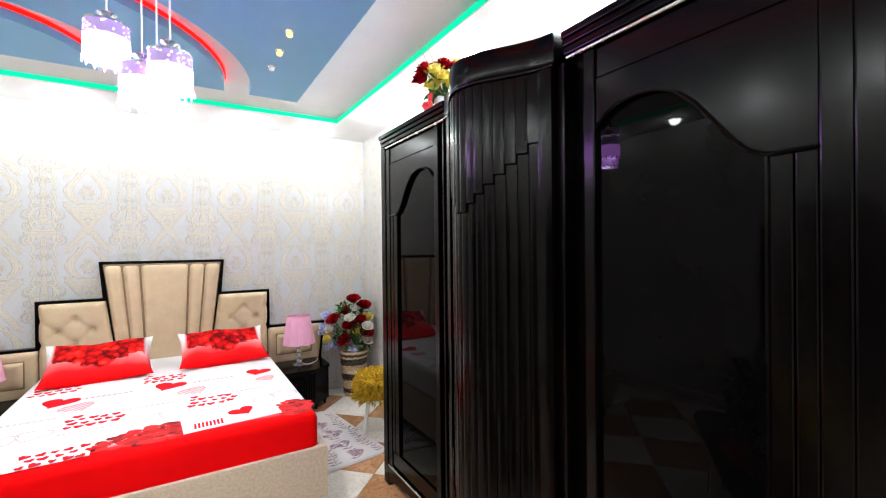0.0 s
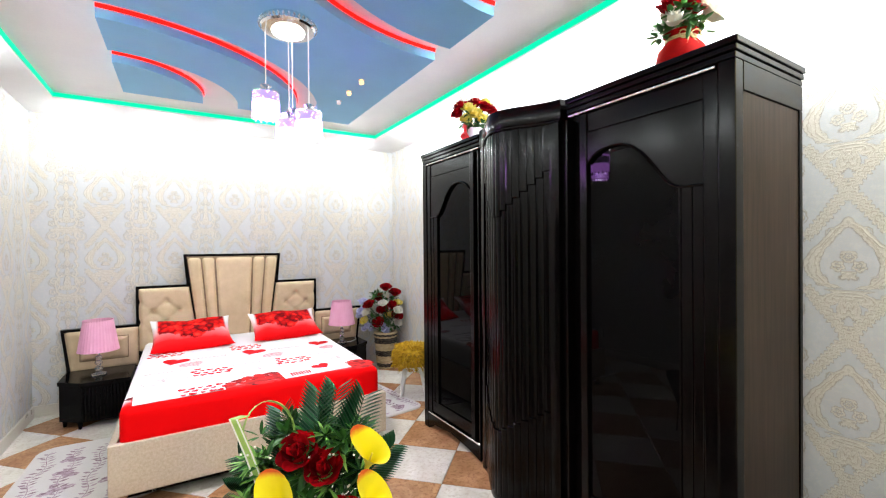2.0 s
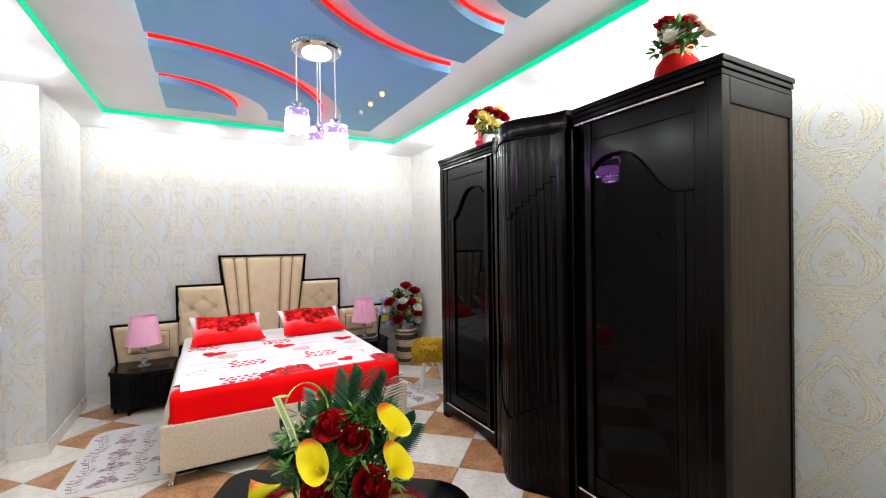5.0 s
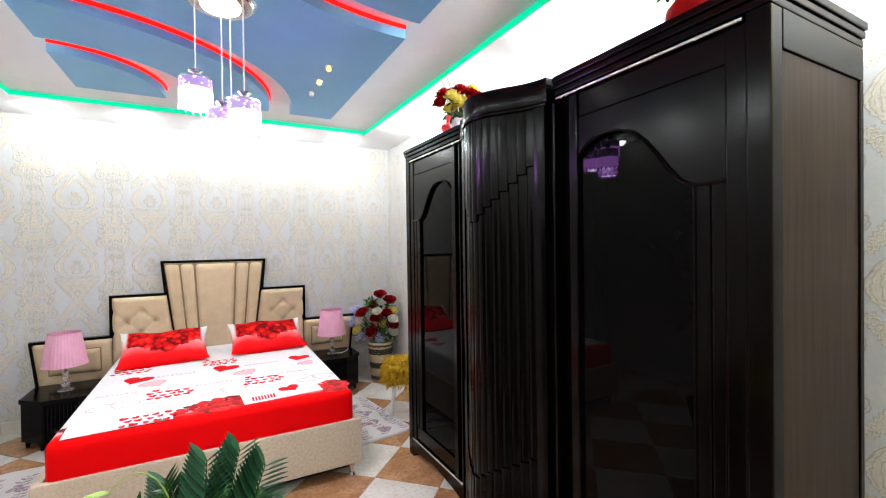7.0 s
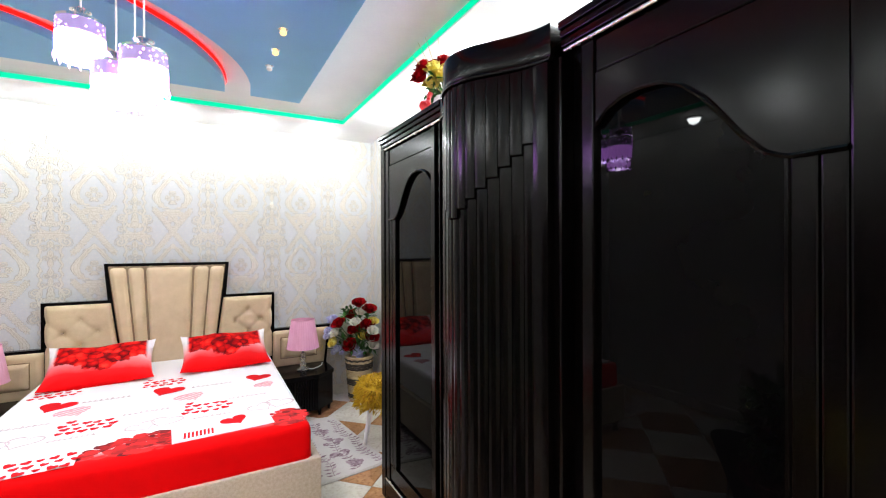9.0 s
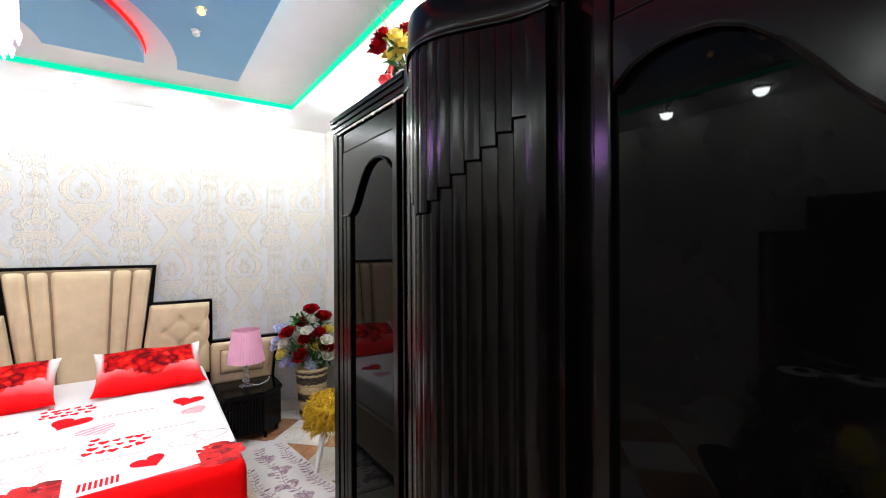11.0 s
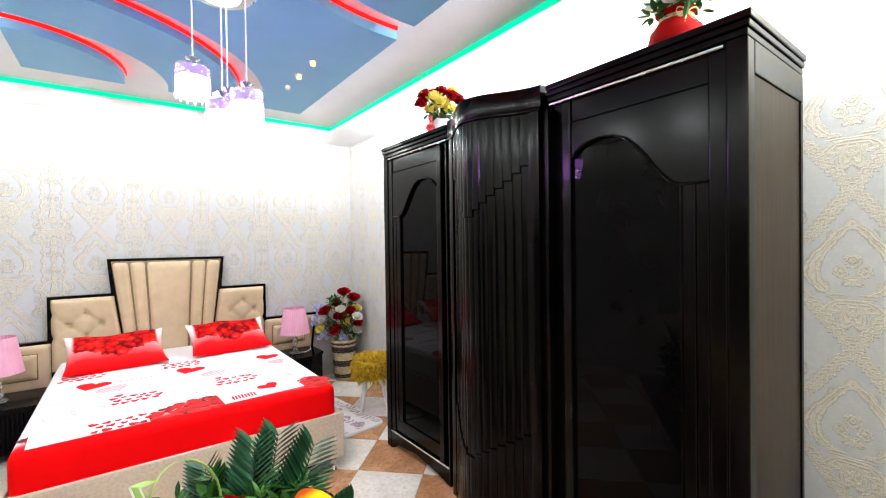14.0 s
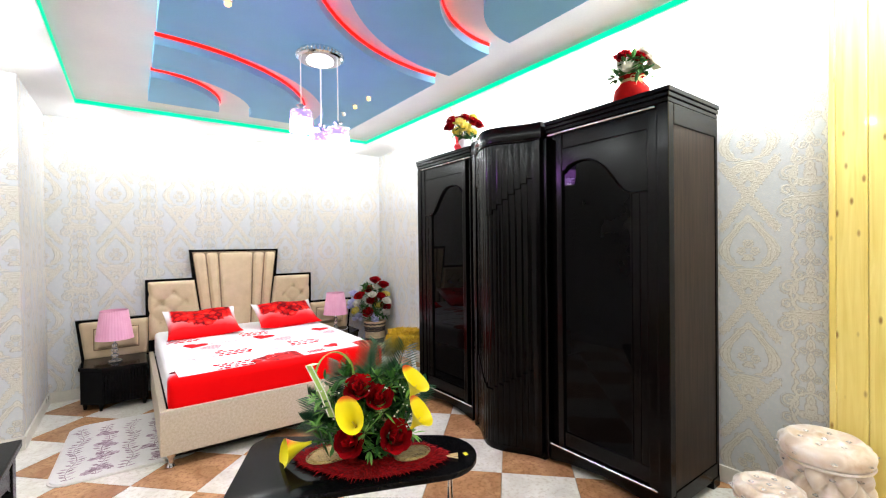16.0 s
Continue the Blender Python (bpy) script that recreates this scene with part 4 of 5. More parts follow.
# ---------------------------------------------------------------- rugs
def rug_print():
    n = Nodes("printed_bath_rug")
    vec = n.coord()
    body = n.mix(n.noise(vec, 7.0), (0.58, 0.55, 0.53), (0.68, 0.66, 0.63))
    n.set(color=n.mix(n.ramp(n.noise(vec, 120.0), [(0.5, 0.0), (0.75, 0.35)]), body, (0.45, 0.41, 0.41)), rough=0.9)
    n.bump(n.noise(vec, 300.0, 2.0), 0.6, 0.006)
    return n.mat


M_RUG = rug_print()
M_SPRIG = petals("mauve_sprig_print", (0.19, 0.115, 0.145), (0.46, 0.36, 0.40), 0.9)


def printed_stem(x, y0, y1, seed, blossoms):
    """A long printed branch: a winding stalk with paired leaves and, on some, heaps of blossom."""
    r = random.Random(seed)
    out = []
    steps = int((y1 - y0) / 0.042)
    for k in range(steps):
        py = y0 + 0.042 * k
        px, qx = x + 0.018 * math.sin(0.7 * k + seed), x + 0.018 * math.sin(0.7 * (k + 1) + seed)
        out.append([(px - 0.0025, py), (px + 0.0025, py), (qx + 0.0025, py + 0.042), (qx - 0.0025, py + 0.042)])
        for side in (-1, 1):
            ln, a = r.uniform(0.035, 0.065), r.uniform(0.8, 1.35)
            ux, uy = side * math.sin(a), math.cos(a)
            out.append([(px, py), (px + ux * ln * 0.5 - uy * ln * 0.2, py + uy * ln * 0.5 + ux * ln * 0.2), (px + ux * ln, py + uy * ln), (px + ux * ln * 0.5 + uy * ln * 0.2, py + uy * ln * 0.5 - ux * ln * 0.2)])
        if blossoms and k % 5 == 2:
            for q in range(7):
                bx, by = px + r.uniform(-0.065, 0.065), py + r.uniform(-0.05, 0.05)
                for m in range(5):
                    a = 2 * math.pi * m / 5 + q
                    cx, cy, w = bx + 0.016 * math.cos(a), by + 0.016 * math.sin(a), r.uniform(0.010, 0.015)
                    out.append([(cx + w * math.cos(t), cy + w * math.sin(t)) for t in [2 * math.pi * i / 7 for i in range(7)]])
    b = bmesh.new()
    for k, o in enumerate(out):
        b.faces.new([b.verts.new((p, q, 0.0148 + 0.00001 * k)) for p, q in o])
    return b


M_RUGEDGE = plain("rug_binding", (0.55, 0.50, 0.46), (0.66, 0.61, 0.57), 40.0, 0.9, 0.3)
for x0, x1, y0, y1, turn in ((-1.43, -0.60, 2.71, 3.80, -2.0), (0.55, 1.355, 2.97, 4.05, 8.0)):
    c = Vector(((x0 + x1) / 2, (y0 + y1) / 2, 0))
    spin = Matrix.Translation(c) @ pose(0, 0, 0, 0, 0, turn) @ Matrix.Translation(-c)
    rug = thing("rug", (c.x, c.y, 0), "small white bedside rug printed with mauve flower sprigs", "rug", "bedside rugs")
    part("rug_top", turned(prism(rounded(x0 + 0.012, x1 - 0.012, y0 + 0.012, y1 - 0.012, 0.10), 0.001, 0.014, "z", 0.004), spin), M_RUG, rug)
    for col in range(5):
        part("printed_stem", turned(printed_stem(x0 + 0.10 + 0.158 * col, y0 + 0.05, y1 - 0.08, col + 3, col % 2 == 1), spin), M_SPRIG, rug)
    part("binding", turned(prism(rounded(x0, x1, y0, y1, 0.11), 0.0, 0.009, "z", 0.003), spin), M_RUGEDGE, rug, "stitched rug edge")

# ---------------------------------------------------------------- flowers
M_ROSE_RED = petals("red_rose_petal", (0.11, 0.0, 0.002), (0.46, 0.002, 0.006), 0.8, 0.06)
M_ROSE_WHITE = petals("white_rose_petal", (0.72, 0.69, 0.58), (0.84, 0.82, 0.76))
M_ROSE_YELLOW = petals("yellow_rose_petal", (0.76, 0.58, 0.06), (0.86, 0.78, 0.28))
M_LILAC = petals("lavender_petal", (0.46, 0.46, 0.76), (0.70, 0.70, 0.88))
M_LEAF = petals("green_leaf", (0.012, 0.060, 0.012), (0.06, 0.20, 0.035), 0.45)
M_LEAF2 = petals("light_green_leaf", (0.10, 0.30, 0.05), (0.28, 0.54, 0.13), 0.45)
M_PALM = petals("dark_palm_leaflet", (0.006, 0.042, 0.018), (0.030, 0.125, 0.050), 0.45)
M_STEM = plain("green_stem", (0.03, 0.09, 0.02), (0.06, 0.14, 0.04), 30.0, 0.5)


def calla_skin():
    n = Nodes("yellow_calla_petal")
    sep = n.tree.nodes.new("ShaderNodeSeparateXYZ")
    n.feed(sep.inputs[0], n.coord("Generated"))
    rim = n.ramp(n.math("ADD", sep.outputs[2], n.math("MULTIPLY", n.noise(n.coord(), 40.0), 0.1)), [(0.86, (0.90, 0.76, 0.004)), (0.99, (0.72, 0.09, 0.01))])
    n.set(color=rim, rough=0.4, sheen=0.1)
    n.bump(n.noise(n.coord(), 90.0), 0.1, 0.002)
    return n.mat


M_CALLA = calla_skin()


def petal(b, m, w, h, cup, curl):
    """One curved petal from the origin upward, bent outward at its lip."""
    grid = []
    for j in range(4):
        v = j / 3
        row = []
        for i in range(5):
            u = i / 4 - 0.5
            wide = w * (0.35 + 0.75 * math.sin(math.pi * (0.15 + 0.62 * v)))
            row.append(b.verts.new(m @ Vector((u * wide, -cup * (1 - 4 * u * u) * math.sin(math.pi * min(1, 0.2 + 0.5 * v)) - curl * v ** 3, h * v - 0.12 * h * (4 * u * u) * v))))
        grid.append(row)
    for j in range(3):
        for i in range(4):
            b.faces.new((grid[j][i], grid[j][i + 1], grid[j + 1][i + 1], grid[j + 1][i]))


def rose(p, way, r, seed=0):
    rr = random.Random(seed)
    m0 = Matrix.Translation(p) @ Vector(way).to_track_quat("Z", "Y").to_matrix().to_4x4()
    b = bmesh.new()
    for layer, (count, rad, lean) in enumerate(((3, 0.07, -30), (4, 0.22, -24), (5, 0.40, -14), (6, 0.56, 2), (7, 0.68, 22))):
        for k in range(count):
            a = 360 * k / count + 37 * layer + rr.uniform(-8, 8)
            m = m0 @ pose(0, 0, -0.35 * r + 0.03 * r * (4 - layer), 0, 0, a) @ pose(0, -rad * r * 0.55, 0, lean + rr.uniform(-5, 5), 0, 0)
            petal(b, m, r * (0.50 + 0.16 * layer), r * (1.12 - 0.05 * layer), 0.24 * r, (0.0, 0.03, 0.10, 0.22, 0.34)[layer] * r)
    return b


def leaf(b, p, way, length, width, droop=0.2, n=4):
    way = Vector(way).normalized()
    side = way.cross(Vector((0, 0, 1)))
    side = side.normalized() if side.length > 0.05 else Vector((1, 0, 0))
    up = side.cross(way)
    last = None
    for i in range(n + 1):
        v = i / n
        c = Vector(p) + way * length * v - Vector((0, 0, 1)) * droop * length * v * v
        w = width * math.sin(math.pi * min(0.97, 0.08 + 0.9 * v)) / 2
        row = [b.verts.new(c - side * w), b.verts.new(c - up * w * 0.35), b.verts.new(c + side * w)]
        if last:
            for k in (0, 1):
                b.faces.new((last[k], last[k + 1], row[k + 1], row[k]))
        last = row
    return b


def sprig(p, r, seed, n=12, width=0.3):
    """A clump of small leaves round a point."""
    rr = random.Random(seed)
    b = bmesh.new()
    for k in range(n):
        d = Vector((rr.gauss(0, 1), rr.gauss(0, 1), rr.gauss(0.3, 0.8))).normalized()
        leaf(b, Vector(p) + d * r * 0.15, d, r * rr.uniform(0.7, 1.15), r * width, 0.15, 3)
    return b


def frond(base, tip, width, pairs=22):
    """A palm frond: a bent rib with narrow leaflets on both sides."""
    base, tip = Vector(base), Vector(tip)
    b = bmesh.new()
    way = tip - base
    side = way.cross(Vector((0.59, 0.81, 0.0))).normalized()
    for i in range(pairs):
        v = 0.22 + 0.78 * i / (pairs - 1)
        c = base + way * v
        reach = width * (0.35 + 0.65 * math.sin(math.pi * (0.25 + 0.62 * v)))
        for s in (-1, 1):
            leaf(b, c, side * s * 0.85 + way.normalized() * 0.80 + Vector((0.05 * s, -0.06, 0)), reach, 0.023, 0.08, 3)
    tube([base, base + way * 0.5, tip], [0.004, 0.003, 0.0012], 5, b)
    return b


def calla(p, way, face, size):
    """A calla lily: a flared trumpet with one long lip, open towards face."""
    z = Vector(way).normalized()
    f = (Vector(face) - z * Vector(face).dot(z)).normalized()
    s = z.cross(f)
    b = bmesh.new()
    rings = []
    for j in range(10):
        v = j / 9
        ring = []
        for i in range(20):
            a = 2 * math.pi * i / 20
            r = size * (0.07 + 0.56 * v ** 1.8) * (1 + 0.10 * v * math.cos(a + math.pi))
            lift = size * (1.0 * v + 0.62 * v ** 2 * (0.5 - 0.5 * math.cos(a)) ** 1.4 - 0.12 * v ** 3)
            q = Vector(p) + z * lift + f * r * math.cos(a) + s * r * 0.85 * math.sin(a) - f * size * 0.18 * v ** 2 * (0.5 - 0.5 * math.cos(a))
            ring.append(b.verts.new(q))
        rings.append(ring)
    for lo, hi in zip(rings, rings[1:]):
        for i in range(20):
            b.faces.new((lo[i], lo[(i + 1) % 20], hi[(i + 1) % 20], hi[i]))
    return b


def fur(b, p, normal, length, rr, w=0.006):
    d = (Vector(normal) + Vector((rr.uniform(-0.6, 0.6), rr.uniform(-0.6, 0.6), rr.uniform(-0.6, 0.4)))).normalized()
    s = d.orthogonal().normalized() * w
    t = d.cross(s).normalized() * w
    base = [b.verts.new(Vector(p) + q) for q in (s, -0.5 * s + 0.86 * t, -0.5 * s - 0.86 * t)]
    mid = [b.verts.new(Vector(p) + d * length * 0.55 + q * 0.7 + Vector((0, 0, -0.1 * length))) for q in (s, -0.5 * s + 0.86 * t, -0.5 * s - 0.86 * t)]
    top = b.verts.new(Vector(p) + d * length + Vector((0, 0, -0.35 * length)))
    for i in range(3):
        b.faces.new((base[i], base[(i + 1) % 3], mid[(i + 1) % 3], mid[i]))
        b.faces.new((mid[i], mid[(i + 1) % 3], top))


# tall woven vase with mixed flowers in the corner
VX, VY = 1.655, 4.45
vase = thing("woven_floor_vase", (VX, VY, 0), "tall woven rattan vase with dark braided bands", "vase")
M_RATTAN = plain("natural_rattan", (0.42, 0.31, 0.17), (0.58, 0.45, 0.28), 30.0, 0.6, 0.4)
M_BRAID = plain("dark_braid", (0.02, 0.015, 0.012), (0.06, 0.045, 0.03), 40.0, 0.5, 0.3)
part("core", lathe([(0.098, 0.0), (0.104, 0.10), (0.124, 0.30), (0.136, 0.445), (0.115, 0.445), (0.10, 0.2), (0.02, 0.05)], (VX, VY, 0), 28), M_RATTAN, vase, smooth=40)
for k in range(20):
    z = 0.012 + 0.0222 * k
    r = 0.100 + 0.038 * (z / 0.445)
    dark = k in (1, 2, 7, 8, 9, 14, 15, 16, 18)
    ring = [(VX + (r + 0.004 * math.sin(14 * a + k * math.pi)) * math.cos(a), VY + (r + 0.004 * math.sin(14 * a + k * math.pi)) * math.sin(a), z + (0.004 * math.cos(14 * a) if dark else 0)) for a in [2 * math.pi * i / 56 for i in range(57)]]
    part("braid" if dark else "weave_ring", tube(ring, 0.0105, 6), M_BRAID if dark else M_RATTAN, vase, smooth=60)
RV = Vector((0.854, -0.52, 0))
FV = Vector((0.52, 0.854, 0))
bunch = thing("corner_flower_bunch", (VX, VY, 0.44), "artificial red, white, yellow and lavender flowers in a floor vase", "flowers")
rr = random.Random(11)


def bloom_at(off, z):
    depth = rr.uniform(-0.13, 0.0)
    return Vector((VX, VY, z)) + RV * off + FV * depth


heads = [("r", o, z) for o, z in ((0.015, 0.995), (0.124, 0.93), (-0.077, 0.865), (0.10, 0.77), (-0.03, 0.717), (0.146, 0.645), (-0.186, 0.79), (-0.08, 0.565))]
heads += [("w", o, z) for o, z in ((0.034, 0.90), (0.150, 0.557), (-0.217, 0.70))]
heads += [("w", o, z) for o, z in ((-0.02, 0.80), (0.165, 0.72))]
heads += [("y", o, z) for o, z in ((0.155, 0.80), (0.055, 0.652), (-0.238, 0.60), (-0.40, 0.522))]
heads += [("l", o, z) for o, z in ((-0.27, 0.833), (-0.29, 0.686), (-0.217, 0.497), (-0.01, 0.497), (-0.25, 0.77))]
for k, (kind, o, z) in enumerate(heads):
    p = bloom_at(o, z)
    way = (p - Vector((VX, VY, 0.40)) - FV * 0.25 + Vector((0, 0, 0.1))).normalized()
    stem0 = Vector((VX, VY, 0.42))
    part("stem", tube([stem0, (stem0 + p) / 2 + Vector((0, 0, 0.04)), p - way * 0.02], 0.004, 5), M_STEM, bunch)
    if kind == "l":
        b = bmesh.new()
        for j in range(7):
            join(b, rose(p + Vector((rr.uniform(-0.04, 0.04), rr.uniform(-0.04, 0.04), rr.uniform(-0.04, 0.04))), way + Vector((rr.uniform(-0.5, 0.5), rr.uniform(-0.5, 0.5), 0)), 0.034, k * 9 + j))
        part("lavender_bloom", b, M_LILAC, bunch)
    else:
        part({"r": "rose", "w": "white_rose", "y": "yellow_rose"}[kind], rose(p, way, 0.066 if kind == "r" else 0.052, k), {"r": M_ROSE_RED, "w": M_ROSE_WHITE, "y": M_ROSE_YELLOW}[kind], bunch)
for k in range(60):
    p = Vector((VX, VY, rr.uniform(0.47, 0.95))) + RV * rr.uniform(-0.24, 0.15) + FV * rr.uniform(-0.07, 0.10)
    part("leaf_sprig", sprig(p, 0.07, 300 + k, 7, 0.42), M_LEAF, bunch)

# ---------------------------------------------------------------- shaggy stool
SX, SY = 1.50, 3.42
stool = thing("shaggy_stool", (SX, SY, 0), "round stool with a shaggy mustard fur seat and white legs", "stool")
M_MUSTARD = petals("mustard_fur", (0.30, 0.17, 0.005), (0.62, 0.40, 0.02), 0.7)
M_WHITEWOOD = wood("white_painted_wood", (0.70, 0.69, 0.67), (0.80, 0.79, 0.78), 0.4, 0.1)
b = lathe([(0.02, 0.30), (0.15, 0.30), (0.185, 0.35), (0.185, 0.43), (0.15, 0.475), (0.02, 0.485)], (SX, SY, 0), 24)
rr = random.Random(3)
for k in range(1500):
    a, v = rr.uniform(0, 2 * math.pi), rr.random()
    if v < 0.6:
        nrm = Vector((math.cos(a), math.sin(a), 0.1))
        p = Vector((SX, SY, rr.uniform(0.29, 0.46))) + 0.18 * Vector((math.cos(a), math.sin(a), 0))
    else:
        d = 0.18 * math.sqrt(rr.random())
        nrm, p = Vector((math.cos(a) * 0.4, math.sin(a) * 0.4, 1)), Vector((SX + d * math.cos(a), SY + d * math.sin(a), 0.475))
    fur(b, p, nrm, rr.uniform(0.03, 0.06), rr, 0.007)
part("fur_seat", b, M_MUSTARD, stool, "mustard yellow long-haired fur")
for a in (200, 290, 20, 110):
    c, s = math.cos(radians(a)), math.sin(radians(a))
    part("leg", tube([(SX + 0.17 * c, SY + 0.17 * s, 0), (SX + 0.10 * c, SY + 0.10 * s, 0.31)], [0.013, 0.021], 10), M_WHITEWOOD, stool, "white painted splayed leg", smooth=40)

# ---------------------------------------------------------------- coffee table
TZ = 0.45
table = thing("coffee_table", (-0.2, 1.15, 0), "black glossy two-tier coffee table with rounded ends and thin wire legs", "coffee table")
top_outline = hull([(0.165, 0.925, 0.205), (-0.44, 1.50, 0.10), (-0.63, 1.12, 0.09)])
part("tabletop", prism(top_outline, TZ - 0.028, TZ, "z", 0.008, 3), M_LACQUER, table, smooth=35)
shelf_outline = hull([(0.10, 0.83, 0.19), (-0.32, 1.22, 0.14), (-0.42, 1.02, 0.12)])
part("shelf", prism(shelf_outline, 0.17, 0.19, "z", 0.006, 2), M_LACQUER, table, smooth=35)
for x, y in ((0.24, 0.90), (-0.42, 1.47), (-0.58, 1.12)):
    for dx in (-0.025, 0.025):
        part("leg", tube([(x + dx * 1.6, y + dx, 0.0), (x + dx * 0.4, y + dx * 0.4, TZ - 0.028)], 0.0055, 8), M_CHROME, table, "thin chrome wire leg", smooth=50)
part("sticker", prism([(0.27, 0.815), (0.288, 0.815), (0.292, 0.84), (0.274, 0.842)], TZ, TZ + 0.0015), plain("yellow_sticker", (0.75, 0.66, 0.02), (0.82, 0.72, 0.04), 30.0, 0.5), table, "small yellow sticker")
stone = lathe([(0.02, 0), (0.07, 0.006), (0.085, 0.03), (0.07, 0.055), (0.02, 0.065)], (-0.02, 0.95, 0.19), 20)
solid("knitted_coaster", stone, plain("grey_knit", (0.28, 0.28, 0.27), (0.60, 0.60, 0.58), 70.0, 0.9, 0.8), "grey knitted round mat on the lower shelf", "mat", smooth=60)

# red fur runner with gold patches
rr = random.Random(8)
mat_ = thing("fur_table_runner", (-0.09, 1.07, TZ), "dark red fur table runner with gold sequin patches", "table runner")
AX, AY = Vector((0.80, -0.60, 0)), Vector((0.60, 0.80, 0))
CEN = Vector((-0.10, 1.065, TZ))


def runner_edge(a):
    return 0.34 * (abs(math.cos(a)) ** 1.3) * math.copysign(1, math.cos(a)), 0.155 * math.sin(a) * (1 - 0.15 * math.cos(2 * a))


pts = []
for i in range(40):
    u, v = runner_edge(2 * math.pi * i / 40)
    q = CEN + AX * u + AY * v
    pts.append((q.x, q.y))
M_REDFUR = petals("red_fur", (0.10, 0.0, 0.001), (0.50, 0.002, 0.006), 0.8)
b = prism(pts, TZ + 0.001, TZ + 0.014)
for k in range(5200):
    a, d = rr.uniform(0, 2 * math.pi), 1.03 * math.sqrt(rr.uniform(0.06, 1.0))
    u, v = runner_edge(a)
    q = CEN + AX * u * d + AY * v * d + Vector((0, 0, 0.012))
    out = AX * u + AY * v
    fur(b, q, out.normalized() * 0.9 + Vector((0, 0, 0.6)), rr.uniform(0.022, 0.045), rr, 0.0024)
part("fur", b, M_REDFUR, mat_)
M_GOLD = plain("gold_sequins", (0.16, 0.10, 0.03), (0.62, 0.47, 0.20), 150.0, 0.30, 1.0, 260.0, metal=0.8)
for u0, w in ((-0.185, 0.095), (0.195, 0.072)):
    q = CEN + AX * u0
    part("gold_patch", turned(lathe([(0.001, 0.02), (0.9, 0.018), (1.0, 0.008)], (0, 0, 0), 18), Matrix.Translation(q + Vector((0, 0, 0.012))) @ Matrix.Diagonal((w * 1.2, w * 0.8, 1, 1))), M_GOLD, mat_, "gold sequin patch")
    beads = [q + Vector((w * 1.25 * math.cos(t), w * 0.85 * math.sin(t), 0.026)) for t in [math.pi * i / 12 for i in range(25)]]
    part("bead_string", tube(beads, 0.004, 5), M_GOLD, mat_)
b = bmesh.new()
for k in range(12):
    q = CEN + AX * 0.34 + Vector((0, 0, 0.012))
    tube([q, q + AX * 0.07 + AY * rr.uniform(-0.02, 0.02) + Vector((0, 0, rr.uniform(-0.006, 0.006)))], 0.002, 4, b)
part("tassel", b, plain("straw_tassel", (0.55, 0.42, 0.18), (0.68, 0.55, 0.28), 60.0, 0.6), mat_, "straw-coloured tassel")

# bouquet in a dark glass bowl
RB, FB = Vector((0.807, -0.591, 0)), Vector((0.591, 0.807, 0))
BASE = Vector((-0.10, 1.075, TZ + 0.016))
bowl = thing("flower_bowl", tuple(BASE), "small dark glass bowl holding a bouquet", "bowl")
part("bowl", lathe([(0.03, 0), (0.07, 0.008), (0.095, 0.045), (0.09, 0.085), (0.075, 0.095), (0.07, 0.09), (0.08, 0.05), (0.02, 0.02)], tuple(BASE), 28), M_DARKGLASS, bowl, smooth=40)
bq = thing("table_bouquet", (BASE.x, BASE.y, BASE.z + 0.06), "table bouquet of red roses, yellow calla lilies and palm fronds", "flowers")


def spot(right, up, depth=0.0):
    return BASE + RB * right + FB * depth + Vector((0, 0, up))


CORE = spot(0, 0.10, 0)
for k, (r, u, d, s) in enumerate(((-0.035, 0.335, -0.06, 0.060), (0.06, 0.295, -0.08, 0.056), (-0.065, 0.12, -0.12, 0.062), (0.13, 0.13, -0.10, 0.064), (-0.10, 0.24, 0.12, 0.055), (0.14, 0.26, 0.12, 0.055))):
    p = spot(r, u, d)
    part("rose", rose(p, (p - CORE).normalized() * 0.5 - FB * 0.6 + Vector((0, 0, 0.45)), s, 70 + k), M_ROSE_RED, bq, "dark red velvet rose")
    part("stem", tube([CORE, (CORE + p) / 2, p - Vector((0, 0, 0.02))], 0.004, 5), M_STEM, bq)
for r, u, d, way, face, s in ((-0.035, 0.185, -0.13, (-0.50, -0.60, 0.62), (0.45, 0.1, -1.0), 0.105), (0.20, 0.285, -0.06, (0.05, -0.50, 0.80), (0.5, 0.2, -1.0), 0.105), (0.205, 0.165, -0.10, (0.15, -0.60, 0.70), (0.5, 0.2, -1.0), 0.105), (-0.26, 0.085, -0.05, (-0.85, 0.30, -0.20), (0.1, -0.7, 0.7), 0.110)):
    p = spot(r, u, d)
    part("calla_lily", calla(p, way, face, s), M_CALLA, bq, "yellow calla lily with a red lip", smooth=70)
    part("spadix", tube([p, p + Vector(way).normalized() * s * 0.8], [0.004, 0.003], 6), M_ROSE_YELLOW, bq)
    part("stem", tube([CORE, (CORE + p) / 2 - Vector((0, 0, 0.02)), p], 0.005, 6), M_STEM, bq)
for r, u, d, w in ((0.005, 0.505, 0.03, 0.125), (0.165, 0.49, 0.05, 0.125), (-0.15, 0.42, 0.06, 0.12), (-0.29, 0.27, 0.02, 0.11), (-0.30, 0.17, -0.02, 0.10), (0.26, 0.30, 0.08, 0.10), (0.03, 0.48, 0.14, 0.13)):
    part("palm_frond", frond(CORE + Vector((0, 0, 0.02)) + RB * r * 0.3, spot(r, u, d), w), M_PALM, bq)
